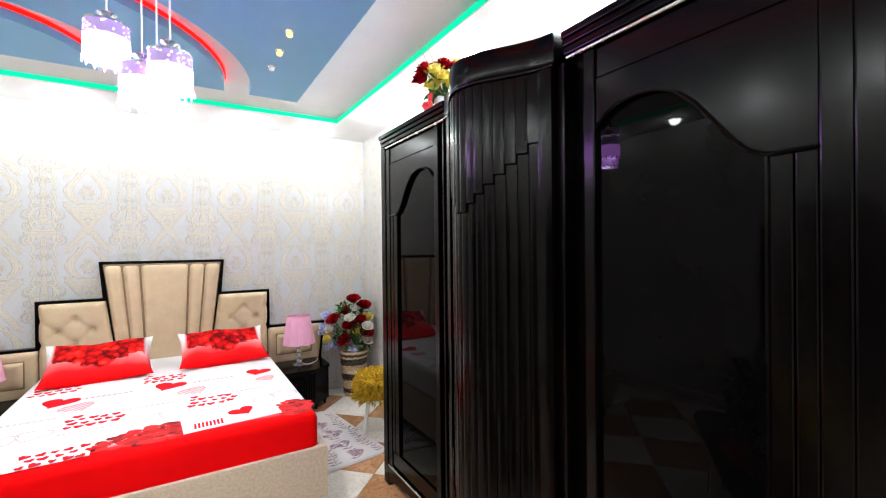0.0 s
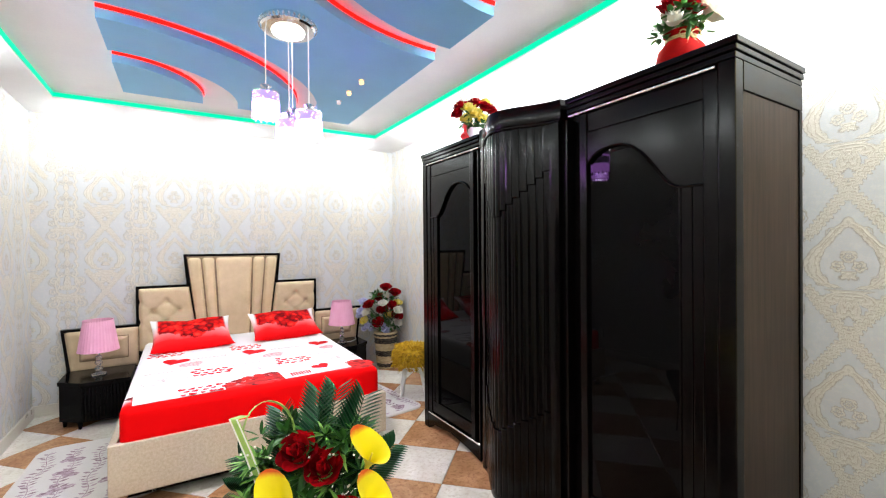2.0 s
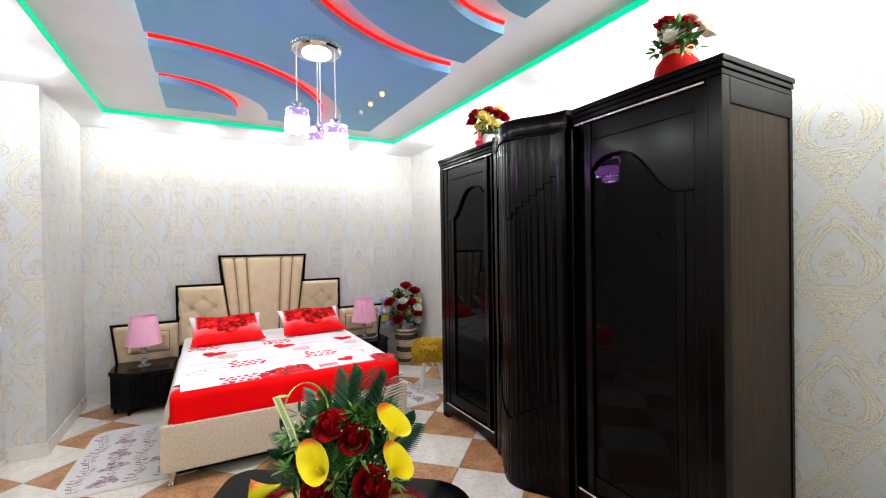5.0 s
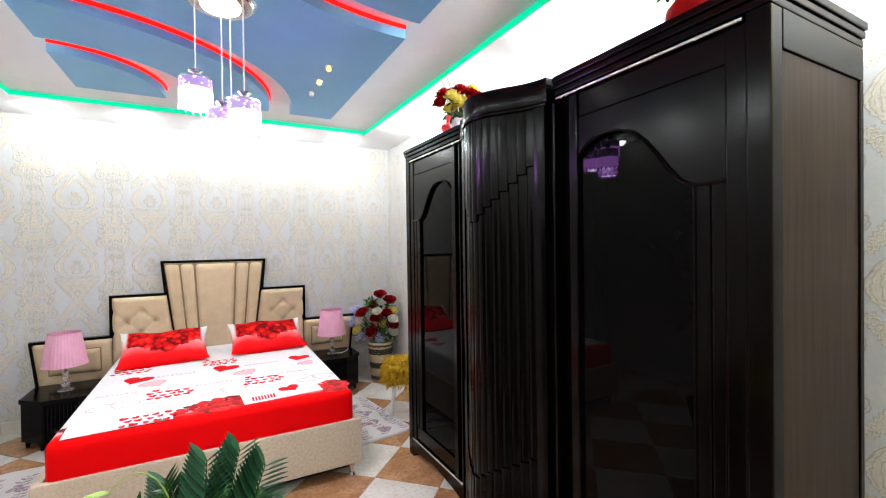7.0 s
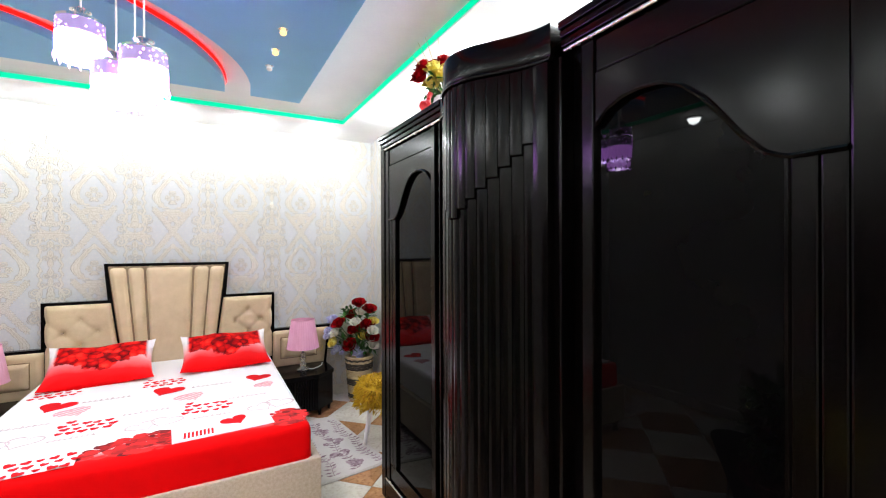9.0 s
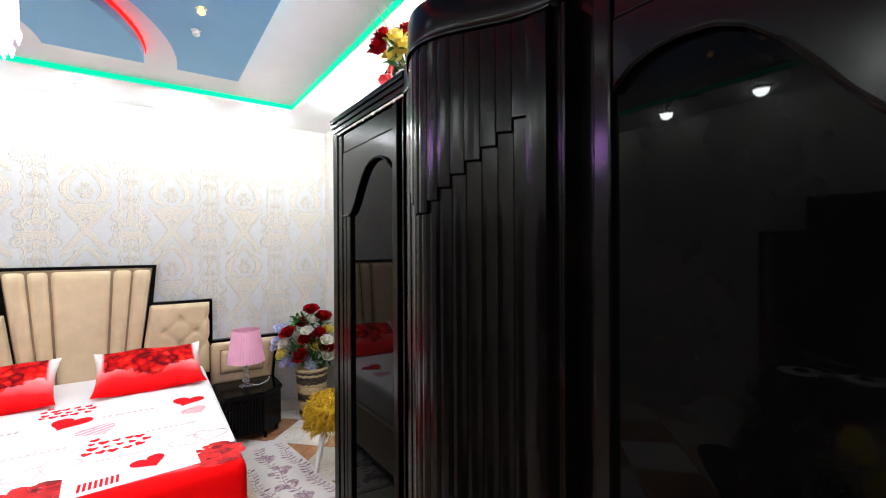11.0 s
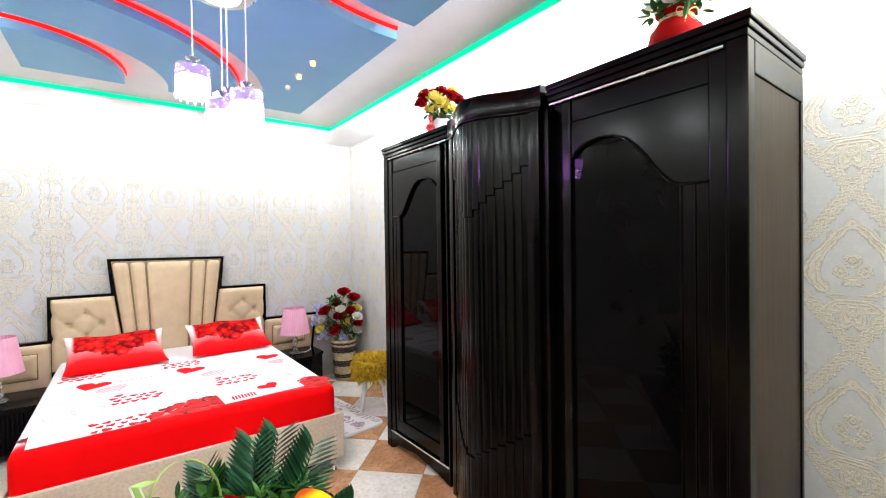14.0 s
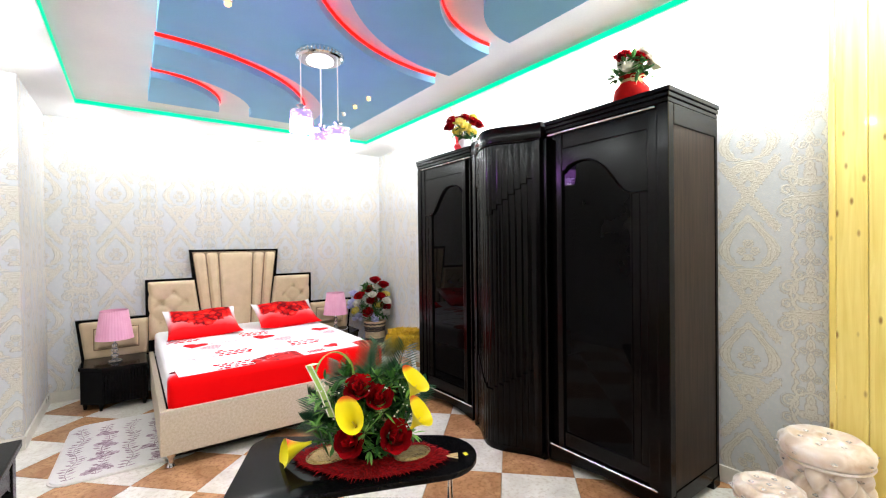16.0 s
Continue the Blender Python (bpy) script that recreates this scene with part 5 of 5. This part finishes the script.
for k, (r, u, d) in enumerate(((-0.23, 0.15, -0.08), (-0.22, 0.34, 0.0), (-0.20, 0.22, -0.06), (0.02, 0.20, -0.14), (0.02, 0.07, -0.14), (0.16, 0.25, -0.04), (0.13, 0.37, 0.0), (-0.12, 0.40, 0.02), (0.0, 0.25, -0.05), (-0.15, 0.09, -0.1), (0.20, 0.10, -0.04), (0.10, 0.05, -0.12), (-0.08, 0.28, 0.0), (0.08, 0.2, 0.0), (-0.24, 0.27, -0.05), (-0.17, 0.16, -0.13), (0.08, 0.24, -0.13), (0.17, 0.17, -0.10), (0.04, 0.37, -0.04), (-0.03, 0.20, -0.13), (0.19, 0.31, -0.02), (-0.26, 0.20, -0.02), (-0.19, 0.30, -0.08), (-0.21, 0.10, -0.10), (0.0, 0.16, -0.17), (0.05, 0.10, -0.17), (0.10, 0.32, -0.06), (-0.13, 0.20, -0.10), (0.0, 0.12, 0.12), (0.12, 0.3, 0.1), (-0.1, 0.3, 0.12))):
    part("leaf_sprig", sprig(spot(r, u, d + 0.035), 0.058, 500 + k, 15, 0.26), M_LEAF2 if k % 2 == 0 else M_LEAF, bq)
rr = random.Random(14)
for k in range(46):
    a = rr.uniform(0, 2 * math.pi)
    part("leaf_sprig", sprig(spot(0.19 * math.cos(a) * rr.uniform(0.4, 1.1) - 0.02, rr.uniform(0.08, 0.38), rr.uniform(-0.04, 0.12)), 0.080, 560 + k, 14, 0.34), M_LEAF, bq)
b = bmesh.new()
rr = random.Random(4)
for k in range(60):
    p = spot(rr.uniform(-0.22, 0.2), rr.uniform(0.08, 0.36), rr.uniform(-0.10, 0.0))
    bmesh.ops.create_icosphere(b, subdivisions=1, radius=0.0045, matrix=Matrix.Translation(p))
part("white_filler_buds", b, M_ROSE_WHITE, bq, kind="stuff")


def ribbon(points, width, side, material, name):
    b = bmesh.new()
    rows = [(b.verts.new(Vector(p) - Vector(side) * width / 2), b.verts.new(Vector(p) + Vector(side) * width / 2), b.verts.new(Vector(p) + Vector(side) * width / 2 + Vector((0, 0.0015, 0.0015))), b.verts.new(Vector(p) - Vector(side) * width / 2 + Vector((0, 0.0015, 0.0015)))) for p in points]
    for lo, hi in zip(rows, rows[1:]):
        for i in range(4):
            b.faces.new((lo[i], lo[(i + 1) % 4], hi[(i + 1) % 4], hi[i]))
    return part(name, b, material, bq, "striped green and white ribbon leaf", smooth=60)


M_RIBBON = plain("light_green_ribbon", (0.30, 0.48, 0.10), (0.42, 0.60, 0.16), 20.0, 0.4)
loop = [spot(-0.13, 0.22, -0.03)] + [spot(-0.155 + 0.085 * math.cos(t), 0.37 + 0.125 * math.sin(t), -0.03 + 0.02 * math.cos(t)) for t in [math.pi * (1.25 - 1.35 * i / 16) for i in range(17)]] + [spot(-0.05, 0.28, -0.02)]
ribbon(loop, 0.020, (0.25, -0.75, 0.35), M_RIBBON, "ribbon_loop")
ribbon([spot(-0.155, 0.21, -0.08), spot(-0.20, 0.33, -0.08), spot(-0.265, 0.44, -0.06), spot(-0.235, 0.445, -0.04)], 0.034, RB, M_RIBBON, "ribbon_loop")
for off in (-0.013, 0.013):
    ribbon([spot(-0.155 + off, 0.21, -0.083), spot(-0.20 + off, 0.33, -0.083), spot(-0.265 + off, 0.44, -0.063)], 0.006, RB, M_ROSE_WHITE, "ribbon_stripe")

# ---------------------------------------------------------------- vases on the wardrobe
def bunch_on_top(at0, radius, z, blooms, label, seed):
    x, y = at0
    rr = random.Random(seed)
    fl = thing("flower_bunch", (x, y, z), label, "flowers")
    for k, (kind, r, f, u) in enumerate(blooms):
        p = Vector((x, y, z + u)) + RV * r + FV * f
        way = (p - Vector((x, y, z - 0.08))).normalized() - FV * 0.5
        part({"r": "rose", "w": "white_rose", "y": "yellow_rose"}[kind], rose(p, way, radius, seed + k), {"r": M_ROSE_RED, "w": M_ROSE_WHITE, "y": M_ROSE_YELLOW}[kind], fl)
        part("stem", tube([(x, y, z), p - way * 0.01], 0.004, 5), M_STEM, fl)
    for k in range(18):
        a, d = rr.uniform(0, 2 * math.pi), rr.uniform(0.05, 0.12)
        p = Vector((x + d * math.cos(a), y + d * math.sin(a), z + rr.uniform(-0.01, 0.08)))
        part("leaf_sprig", sprig(p, 0.055, seed + 40 + k, 6, 0.5), M_LEAF, fl)
    return fl


M_REDCLOTH = plain("red_burlap", (0.24, 0.001, 0.001), (0.34, 0.003, 0.002), 30.0, 0.8, 0.4, 200.0, spec=0.1)
M_TWINE = plain("straw_twine", (0.52, 0.38, 0.16), (0.66, 0.50, 0.25), 60.0, 0.7, 0.4)
WX, WY = 1.43, 0.63
rv = thing("red_vase", (WX, WY, TOP), "round red vase tied with a straw twine bow on the wardrobe", "vase")
urn = part("vessel", lathe([(0.05, 0), (0.085, 0.015), (0.105, 0.06), (0.095, 0.11), (0.062, 0.15), (0.058, 0.165), (0.075, 0.185), (0.068, 0.185), (0.05, 0.16), (0.02, 0.1)], (WX, WY, TOP), 30), M_REDCLOTH, rv, smooth=40)
for dz in (0.150, 0.158):
    part("twine", tube([(WX + 0.064 * math.cos(t), WY + 0.064 * math.sin(t), TOP + dz) for t in [2 * math.pi * i / 24 for i in range(25)]], 0.0035, 5), M_TWINE, urn)
knot = Vector((WX, WY, TOP + 0.154)) - FV * 0.066
for s in (-1, 1):
    part("bow_loop", tube([knot + RV * s * 0.036 * math.sin(t) * (1 + 0.3 * math.sin(t)) + Vector((0, 0, 0.018 * math.sin(2 * t))) - FV * 0.006 for t in [math.pi * i / 10 for i in range(11)]], 0.003, 5), M_TWINE, urn)
    part("bow_end", tube([knot, knot + RV * s * 0.025 - FV * 0.025 + Vector((0, 0, -0.05))], 0.003, 5), M_TWINE, urn)
bunch_on_top((WX, WY), 0.055, TOP + 0.18, [("r", -0.065, -0.03, 0.105), ("r", 0.010, -0.05, 0.090), ("w", -0.060, -0.06, 0.045), ("w", 0.110, -0.04, 0.070), ("w", 0.070, 0.0, 0.145), ("r", 0.03, 0.05, 0.10), ("w", -0.02, 0.06, 0.06)], "red and white artificial roses in a red vase", 900)
FX, FY = 1.42, 2.20
pot = thing("white_pot", (FX, FY, TOP), "small white pot with a red ribbon on the wardrobe", "vase")
part("vessel", lathe([(0.045, 0), (0.06, 0.01), (0.068, 0.13), (0.06, 0.13), (0.05, 0.03)], (FX, FY, TOP), 26), M_WHITE, pot, smooth=40)
M_SATIN = plain("red_satin_ribbon", (0.62, 0.02, 0.03), (0.74, 0.05, 0.06), 20.0, 0.3)
b = bmesh.new()
for s, w in ((0, 0.026), (1, 0.018)):
    pts = [Vector((FX, FY, TOP)) + RV * (-0.075 - 0.012 * v * (1 + s)) - FV * (0.03 + 0.17 * v) + Vector((0, 0, 0.14 - 0.13 * v + 0.015 * math.sin(7 * v + s))) for v in [i / 8 for i in range(9)]]
    join(b, tube(pts, [w * (0.6 + 0.4 * math.sin(3 + 5 * i / 8)) + 0.006 for i in range(9)], 6))
part("ribbon", b, M_SATIN, pot, "red satin ribbon with white edge", smooth=60)
fl = bunch_on_top((FX, FY), 0.052, TOP + 0.14, [("r", -0.110, -0.02, 0.155), ("r", -0.130, -0.03, 0.100), ("y", -0.050, -0.07, 0.125), ("r", 0.0, -0.03, 0.175), ("r", 0.070, -0.05, 0.140), ("r", 0.120, -0.02, 0.125), ("y", 0.080, 0.02, 0.190), ("y", 0.045, -0.06, 0.050), ("y", -0.060, -0.05, 0.055), ("y", -0.010, -0.08, 0.085)], "red and yellow artificial flowers with dried twigs in a pot", 940)
for k, (r, u) in enumerate(((-0.14, 0.28), (-0.10, 0.31), (-0.03, 0.30), (0.03, 0.31), (-0.18, 0.22))):
    p = Vector((FX, FY, TOP + 0.14))
    part("dried_twig", tube([p, p + RV * r * 0.6 + Vector((0, 0, u * 0.6)) - FV * 0.05, p + RV * r + Vector((0, 0, u)) - FV * 0.05], [0.0025, 0.002, 0.001], 5), M_TWINE, fl, "thin dried twig")

# ---------------------------------------------------------------- pendant lamp
CX, CY = 0.0, 1.92
def shade_skin():
    n = Nodes("lit_pendant_shade")
    sep = n.tree.nodes.new("ShaderNodeSeparateXYZ")
    n.feed(sep.inputs[0], n.coord("Generated"))
    cells = n.tree.nodes.new("ShaderNodeTexVoronoi")
    n.feed(cells.inputs["Vector"], n.coord())
    cells.inputs["Scale"].default_value = 78.0
    lace = n.math("MULTIPLY", n.ramp(cells.outputs["Distance"], [(0.20, 0.0), (0.26, 1.0)]), n.ramp(sep.outputs[2], [(0.60, 0.0), (0.66, 1.0)]))
    col = n.mix(lace, (0.66, 0.25, 1.0), (0.40, 0.28, 0.62))
    n.set(color=(0.22, 0.17, 0.32), emit=col, power=n.math("MULTIPLY_ADD", lace, -13.6, 14.0), rough=0.3)
    return n.mat


M_SHADE = shade_skin()
M_LENS = glow("pendant_plate_lens", (1.0, 0.99, 0.96), 4.0)
ch = thing("pendant_lamp", (CX, CY, BLUE), "chrome pendant lamp with lit lilac-patterned glass shades", "ceiling lamp")
part("plate", lathe([(0.02, 0), (0.138, 0), (0.140, -0.006), (0.140, -0.034), (0.132, -0.045), (0.09, -0.048), (0.02, -0.048)], (CX, CY, BLUE), 48), M_CHROME, ch, "chrome ceiling plate", smooth=35)
for i in range(36):
    a = 2 * math.pi * i / 36
    part("plate_crystal", lathe([(0.002, -0.012), (0.008, 0), (0.002, 0.012)], (CX + 0.144 * math.cos(a), CY + 0.144 * math.sin(a), BLUE - 0.022), 6), M_CRYSTAL, ch)
part("plate_lens", lathe([(0.01, -0.049), (0.085, -0.049), (0.080, -0.060), (0.01, -0.064)], (CX, CY, BLUE), 32), M_LENS, ch, "lit frosted lens", smooth=40)
for x, y, top in PENDANT:
    part("cord", tube([(x, y, BLUE - 0.04), (x, y, top + 0.03)], 0.0034, 6), M_SOCKET, ch, "thin white cord")
    shade = part("shade", lathe([(0.001, -0.016), (0.063, -0.016), (0.064, -0.05), (0.064, -0.125), (0.060, -0.136), (0.062, -0.138), (0.068, -0.125), (0.068, -0.05), (0.066, -0.013), (0.001, -0.013)], (x, y, top), 32), M_SHADE, ch, "glowing white glass shade with lilac lace pattern", smooth=40)
    part("cap", lathe([(0.004, 0.045), (0.030, 0.030), (0.010, 0.012), (0.030, 0.0), (0.068, -0.004), (0.068, -0.012), (0.01, -0.012)], (x, y, top), 20), M_CHROME, shade, "chrome cap with a faceted knob", smooth=30)
    for i in range(14):
        a = 2 * math.pi * i / 14
        part("crystal_drop", lathe([(0.001, -0.014), (0.006, 0), (0.001, 0.014)], (x + 0.069 * math.cos(a), y + 0.069 * math.sin(a), top - 0.138), 5), M_CRYSTAL, shade)

# small warm bulbs in the blue panel
M_BULB = glow("warm_bulb", (1.0, 0.56, 0.20), 1.5)
M_BULB_DIM = plain("unlit_bulb", (0.75, 0.72, 0.66), (0.82, 0.79, 0.74), 40.0, 0.3, 0.0)
for x, y, lit in ((0.615, 2.465, 1), (0.612, 2.725, 1), (0.610, 2.970, 0), (-0.590, 1.600, 1), (-0.590, 1.340, 1), (-0.590, 1.080, 0)):
    sp = thing("ceiling_bulb", (x, y, BLUE), "small flared ceiling bulb, " + ("lit warm white" if lit else "unlit") + ", in the blue ceiling panel", "bulb", "small ceiling bulbs")
    part("socket", lathe([(0.022, 0), (0.024, -0.004), (0.014, -0.008)], (x, y, BLUE), 16), M_CHROME, sp)
    part("bulb", lathe([(0.008, -0.008), (0.016, -0.014), (0.018, -0.024), (0.011, -0.032), (0.003, -0.035)], (x, y, BLUE), 16), M_BULB if lit else M_BULB_DIM, sp, smooth=50)

# ---------------------------------------------------------------- dressing table by the west wall
dress = thing("dressing_table", (-1.61, 1.05, 0), "black lacquered dressing table with an arched apron by the wall", "table")
part("tabletop", box(-1.87, -1.365, 0.42, 1.640, 0.660, 0.690, 0.006), M_LACQUER, dress)
for y in (0.46, 1.545):
    for x in (-1.855, -1.44):
        part("leg", box(x, x + 0.06, y, y + 0.06, 0, 0.658, 0.005), M_LACQUER, dress)
ap = [(0.52, 0.52), (0.58, 0.56), (0.75, 0.595), (1.03, 0.61), (1.31, 0.595), (1.48, 0.56), (1.544, 0.52), (1.544, 0.657), (0.52, 0.657)]
part("apron", prism(ap, -1.405, -1.385, "x"), M_LACQUER, dress)
part("drawer_box", box(-1.85, -1.41, 0.53, 1.54, 0.62, 0.656), M_LACQUER, dress)
part("back_panel", box(-1.868, -1.857, 0.53, 1.54, 0.25, 0.656), M_LACQUER, dress)
ap2 = [(-1.79, 0.50), (-1.74, 0.56), (-1.62, 0.585), (-1.50, 0.56), (-1.442, 0.50), (-1.442, 0.657), (-1.79, 0.657)]
part("side_apron", prism(ap2, 1.575, 1.595, "y"), M_LACQUER, dress)

mirror = thing("dressing_mirror", (-1.86, 1.12, 0.692), "tall black-framed dressing mirror with lower wings against the wall", "mirror")
for name, y0, y1, z1 in (("middle_mirror", 0.74, 1.50, 1.92), ("wing_mirror", 0.44, 0.738, 1.68), ("wing_mirror", 1.502, 1.80, 1.68)):
    wing = part(name, box(-1.872, -1.845, y0, y1, 0.692 if y1 < 1.6 else 0.30, z1, 0.004), M_LACQUER, mirror)
    part("glass", box(-1.8445, -1.842, y0 + 0.04, y1 - 0.04, 0.74, z1 - 0.05), M_LOOKING, wing, "mirror glass")
for x, y in ((-1.62, 1.47), (-1.70, 1.16)):
    doily = thing("lace_mat", (x, y, 0.690), "round white lace mat on the dressing table", "mat", "lace mats")
    part("cloth", lathe([(0.002, 0.001), (0.125, 0.001), (0.135, 0.004), (0.125, 0.008), (0.002, 0.008)], (x, y, 0.690), 36), M_WHITE, doily)
    holder = thing("candle_holder", (x, y, 0.698), "small dark glass candle holder on a lace mat", "candle holder", "candle holders")
    part("vessel", lathe([(0.045, 0), (0.048, 0.006), (0.012, 0.02), (0.010, 0.06), (0.032, 0.075), (0.036, 0.11), (0.030, 0.11), (0.026, 0.08)], (x, y, 0.698), 20), M_LACQUER, holder, smooth=40)

# ---------------------------------------------------------------- tufted poufs
def velvet():
    n = Nodes("champagne_velvet")
    soft = n.noise(n.coord(), 9.0, 3.0, 0.6, 0.8)
    n.set(color=n.ramp(soft, [(0.3, (0.46, 0.32, 0.20)), (0.5, (0.62, 0.49, 0.39)), (0.7, (0.74, 0.66, 0.62))]), rough=0.30, sheen=0.5)
    n.bump(n.noise(n.coord(), 160.0), 0.2, 0.003)
    return n.mat


M_VELVET = velvet()


def pouf(x, y, r, h, lid, label):
    po = thing("pouf", (x, y, 0), label, "pouf", "tufted poufs")
    n, m = 108, 44
    cols, tiers = 8, 5

    def dimple(a, z, z0, z1, rows):
        """Depth below the plump surface: diamonds drawn in along creases between the buttons."""
        p, q = cols * a / 2, math.pi * ((z - z0) / (z1 - z0) * rows - 0.5) / 2
        return 0.052 * (1 - math.sqrt(abs(math.cos(p + q) * math.cos(p - q)) + 1e-6)) if rows else 0.0
    body_top = h - lid
    b = bmesh.new()
    rings = []
    for j in range(m + 1):
        z = 0.02 + (body_top - 0.02) * j / m
        puff = 0.024 * math.sin(math.pi * j / m)
        rings.append([b.verts.new((x + (r + puff - dimple(2 * math.pi * i / n, z, 0.02, body_top, tiers)) * math.cos(2 * math.pi * i / n), y + (r + puff - dimple(2 * math.pi * i / n, z, 0.02, body_top, tiers)) * math.sin(2 * math.pi * i / n), z)) for i in range(n)])
    for lo, hi in zip(rings, rings[1:]):
        for i in range(n):
            b.faces.new((lo[i], lo[(i + 1) % n], hi[(i + 1) % n], hi[i]))
    b.faces.new(rings[0][::-1])
    b.faces.new(rings[-1])
    drum = part("body", b, M_VELVET, po, smooth=80)
    buttons = [(r * 0.55, 2 * math.pi * k / 6) for k in range(6)] + [(0.0, 0.0)]

    def lid_height(d, a):
        z = h + 0.012 * math.cos(math.pi * d / (2 * r))
        px, py = d * math.cos(a), d * math.sin(a)
        for bd, ba in buttons:
            z -= 0.030 * math.exp(-((px - bd * math.cos(ba)) ** 2 + (py - bd * math.sin(ba)) ** 2) / 0.0011)
        return z
    b = bmesh.new()
    rings = []
    for rad, zz in ((0.02, body_top), (r * 0.97, body_top + 0.002), (r + 0.010, body_top + 0.016), (r + 0.016, body_top + lid * 0.45), (r + 0.012, body_top + lid * 0.72)):
        ring = []
        for i in range(n):
            a = 2 * math.pi * i / n
            pull = 0.012 * max(0.0, math.cos(4 * (a - math.pi / 8))) ** 8 if rad > r else 0.0
            ring.append(b.verts.new((x + (rad - pull) * math.cos(a), y + (rad - pull) * math.sin(a), zz)))
        rings.append(ring)
    for j in range(1, 15):
        rad = r * (1.0 - j / 15)
        rings.append([b.verts.new((x + rad * math.cos(2 * math.pi * i / n), y + rad * math.sin(2 * math.pi * i / n), lid_height(rad, 2 * math.pi * i / n) - 0.012 * (j == 1))) for i in range(n)])
    for lo, hi in zip(rings, rings[1:]):
        for i in range(n):
            b.faces.new((lo[i], lo[(i + 1) % n], hi[(i + 1) % n], hi[i]))
    b.faces.new(rings[0][::-1])
    b.faces.new(rings[-1])
    cover = part("lid", b, M_VELVET, po, smooth=80)
    part("piping", tube([(x + (r + 0.008) * math.cos(2 * math.pi * i / 40), y + (r + 0.008) * math.sin(2 * math.pi * i / 40), body_top + 0.002) for i in range(41)], 0.006, 6), M_VELVET, po, smooth=60)
    for row in range(tiers):
        z = 0.02 + (body_top - 0.02) * (row + 0.5) / tiers
        for k in range(cols):
            a = 2 * math.pi * (k + 0.5 + 0.5 * (row % 2)) / cols
            part("crystal_button", lathe([(0.002, -0.008), (0.013, 0), (0.002, 0.008)], (x + (r - 0.018) * math.cos(a), y + (r - 0.018) * math.sin(a), z), 8), M_CRYSTAL, drum)
    for k in range(7):
        a, d = 2 * math.pi * k / 6, (r * 0.55 if k < 6 else 0)
        part("crystal_button", lathe([(0.002, -0.006), (0.012, 0), (0.002, 0.007)], (x + d * math.cos(a), y + d * math.sin(a), h - 0.008), 8), M_CRYSTAL, cover)
    for k in range(8):
        a = 2 * math.pi * (k + 0.5) / 8
        part("lid_button", lathe([(0.002, -0.008), (0.013, 0), (0.002, 0.008)], (x + (r + 0.015) * math.cos(a), y + (r + 0.015) * math.sin(a), h - lid * 0.55), 8), M_CRYSTAL, cover)
    return po


pouf(1.600, -0.205, 0.162, 0.535, 0.095, "large round champagne velvet pouf, button-tufted with crystals")
pouf(1.315, -0.075, 0.125, 0.36, 0.08, "small round champagne velvet pouf, button-tufted with crystals")

# lamp cord on the bedside table
cord = tube([(1.12, 4.38, 0.395), (1.17, 4.36, 0.394), (1.22, 4.40, 0.394), (1.27, 4.46, 0.394), (1.30, 4.56, 0.394)], 0.0035, 6)
solid("lamp_cord", cord, M_WHITE, "white lamp cord lying on the bedside table", "cable", smooth=60)

# ---------------------------------------------------------------- floor tiles, laid cornerwise
floor = bpy.data.objects["floor"]
HALF = 0.45 / math.sqrt(2)
G = 0.0022


def clip(poly, axis, limit, keep):
    out = []
    for p, q in zip(poly, poly[1:] + poly[:1]):
        inp, inq = keep * (p[axis] - limit) >= 0, keep * (q[axis] - limit) >= 0
        if inp:
            out.append(p)
        if inp != inq:
            s = (limit - p[axis]) / (q[axis] - p[axis])
            out.append((p[0] + (q[0] - p[0]) * s, p[1] + (q[1] - p[1]) * s))
    return out


whole = {}
for i in range(-14, 14):
    for j in range(-14, 14):
        cx, cy = 0.885 + (i + j) * HALF, 2.165 + (i - j) * HALF
        h = HALF - G * 1.4
        poly = [(cx + h, cy), (cx, cy + h), (cx - h, cy), (cx, cy - h)]
        for axis, limit, keep in ((0, WALL_L, 1), (0, WALL_R, -1), (1, WALL_S, 1), (1, WALL_N, -1)):
            poly = clip(poly, axis, limit, keep) if poly else poly
        if len(poly) < 3:
            continue
        full = len(poly) == 4 and abs(cx) < WALL_R - HALF and WALL_S + HALF < cy < WALL_N - HALF
        kind = (i + j) % 2
        material = M_TILE_W if kind == 0 else M_TILE_B
        if full and kind in whole:
            mesh = whole[kind]
        else:
            b = bmesh.new()
            top = [b.verts.new((x - cx, y - cy, 0)) for x, y in poly]
            low = [b.verts.new((x - cx, y - cy, -0.009)) for x, y in poly]
            b.faces.new(top)
            for k in range(len(poly)):
                b.faces.new((low[k], low[(k + 1) % len(poly)], top[(k + 1) % len(poly)], top[k]))
            mesh = bpy.data.meshes.new("tile")
            b.to_mesh(mesh)
            b.free()
            mesh.materials.append(material)
            if full:
                whole[kind] = mesh
        tile = new("tile", mesh)
        tile.parent = floor
        tile.location = (cx, cy, 0)
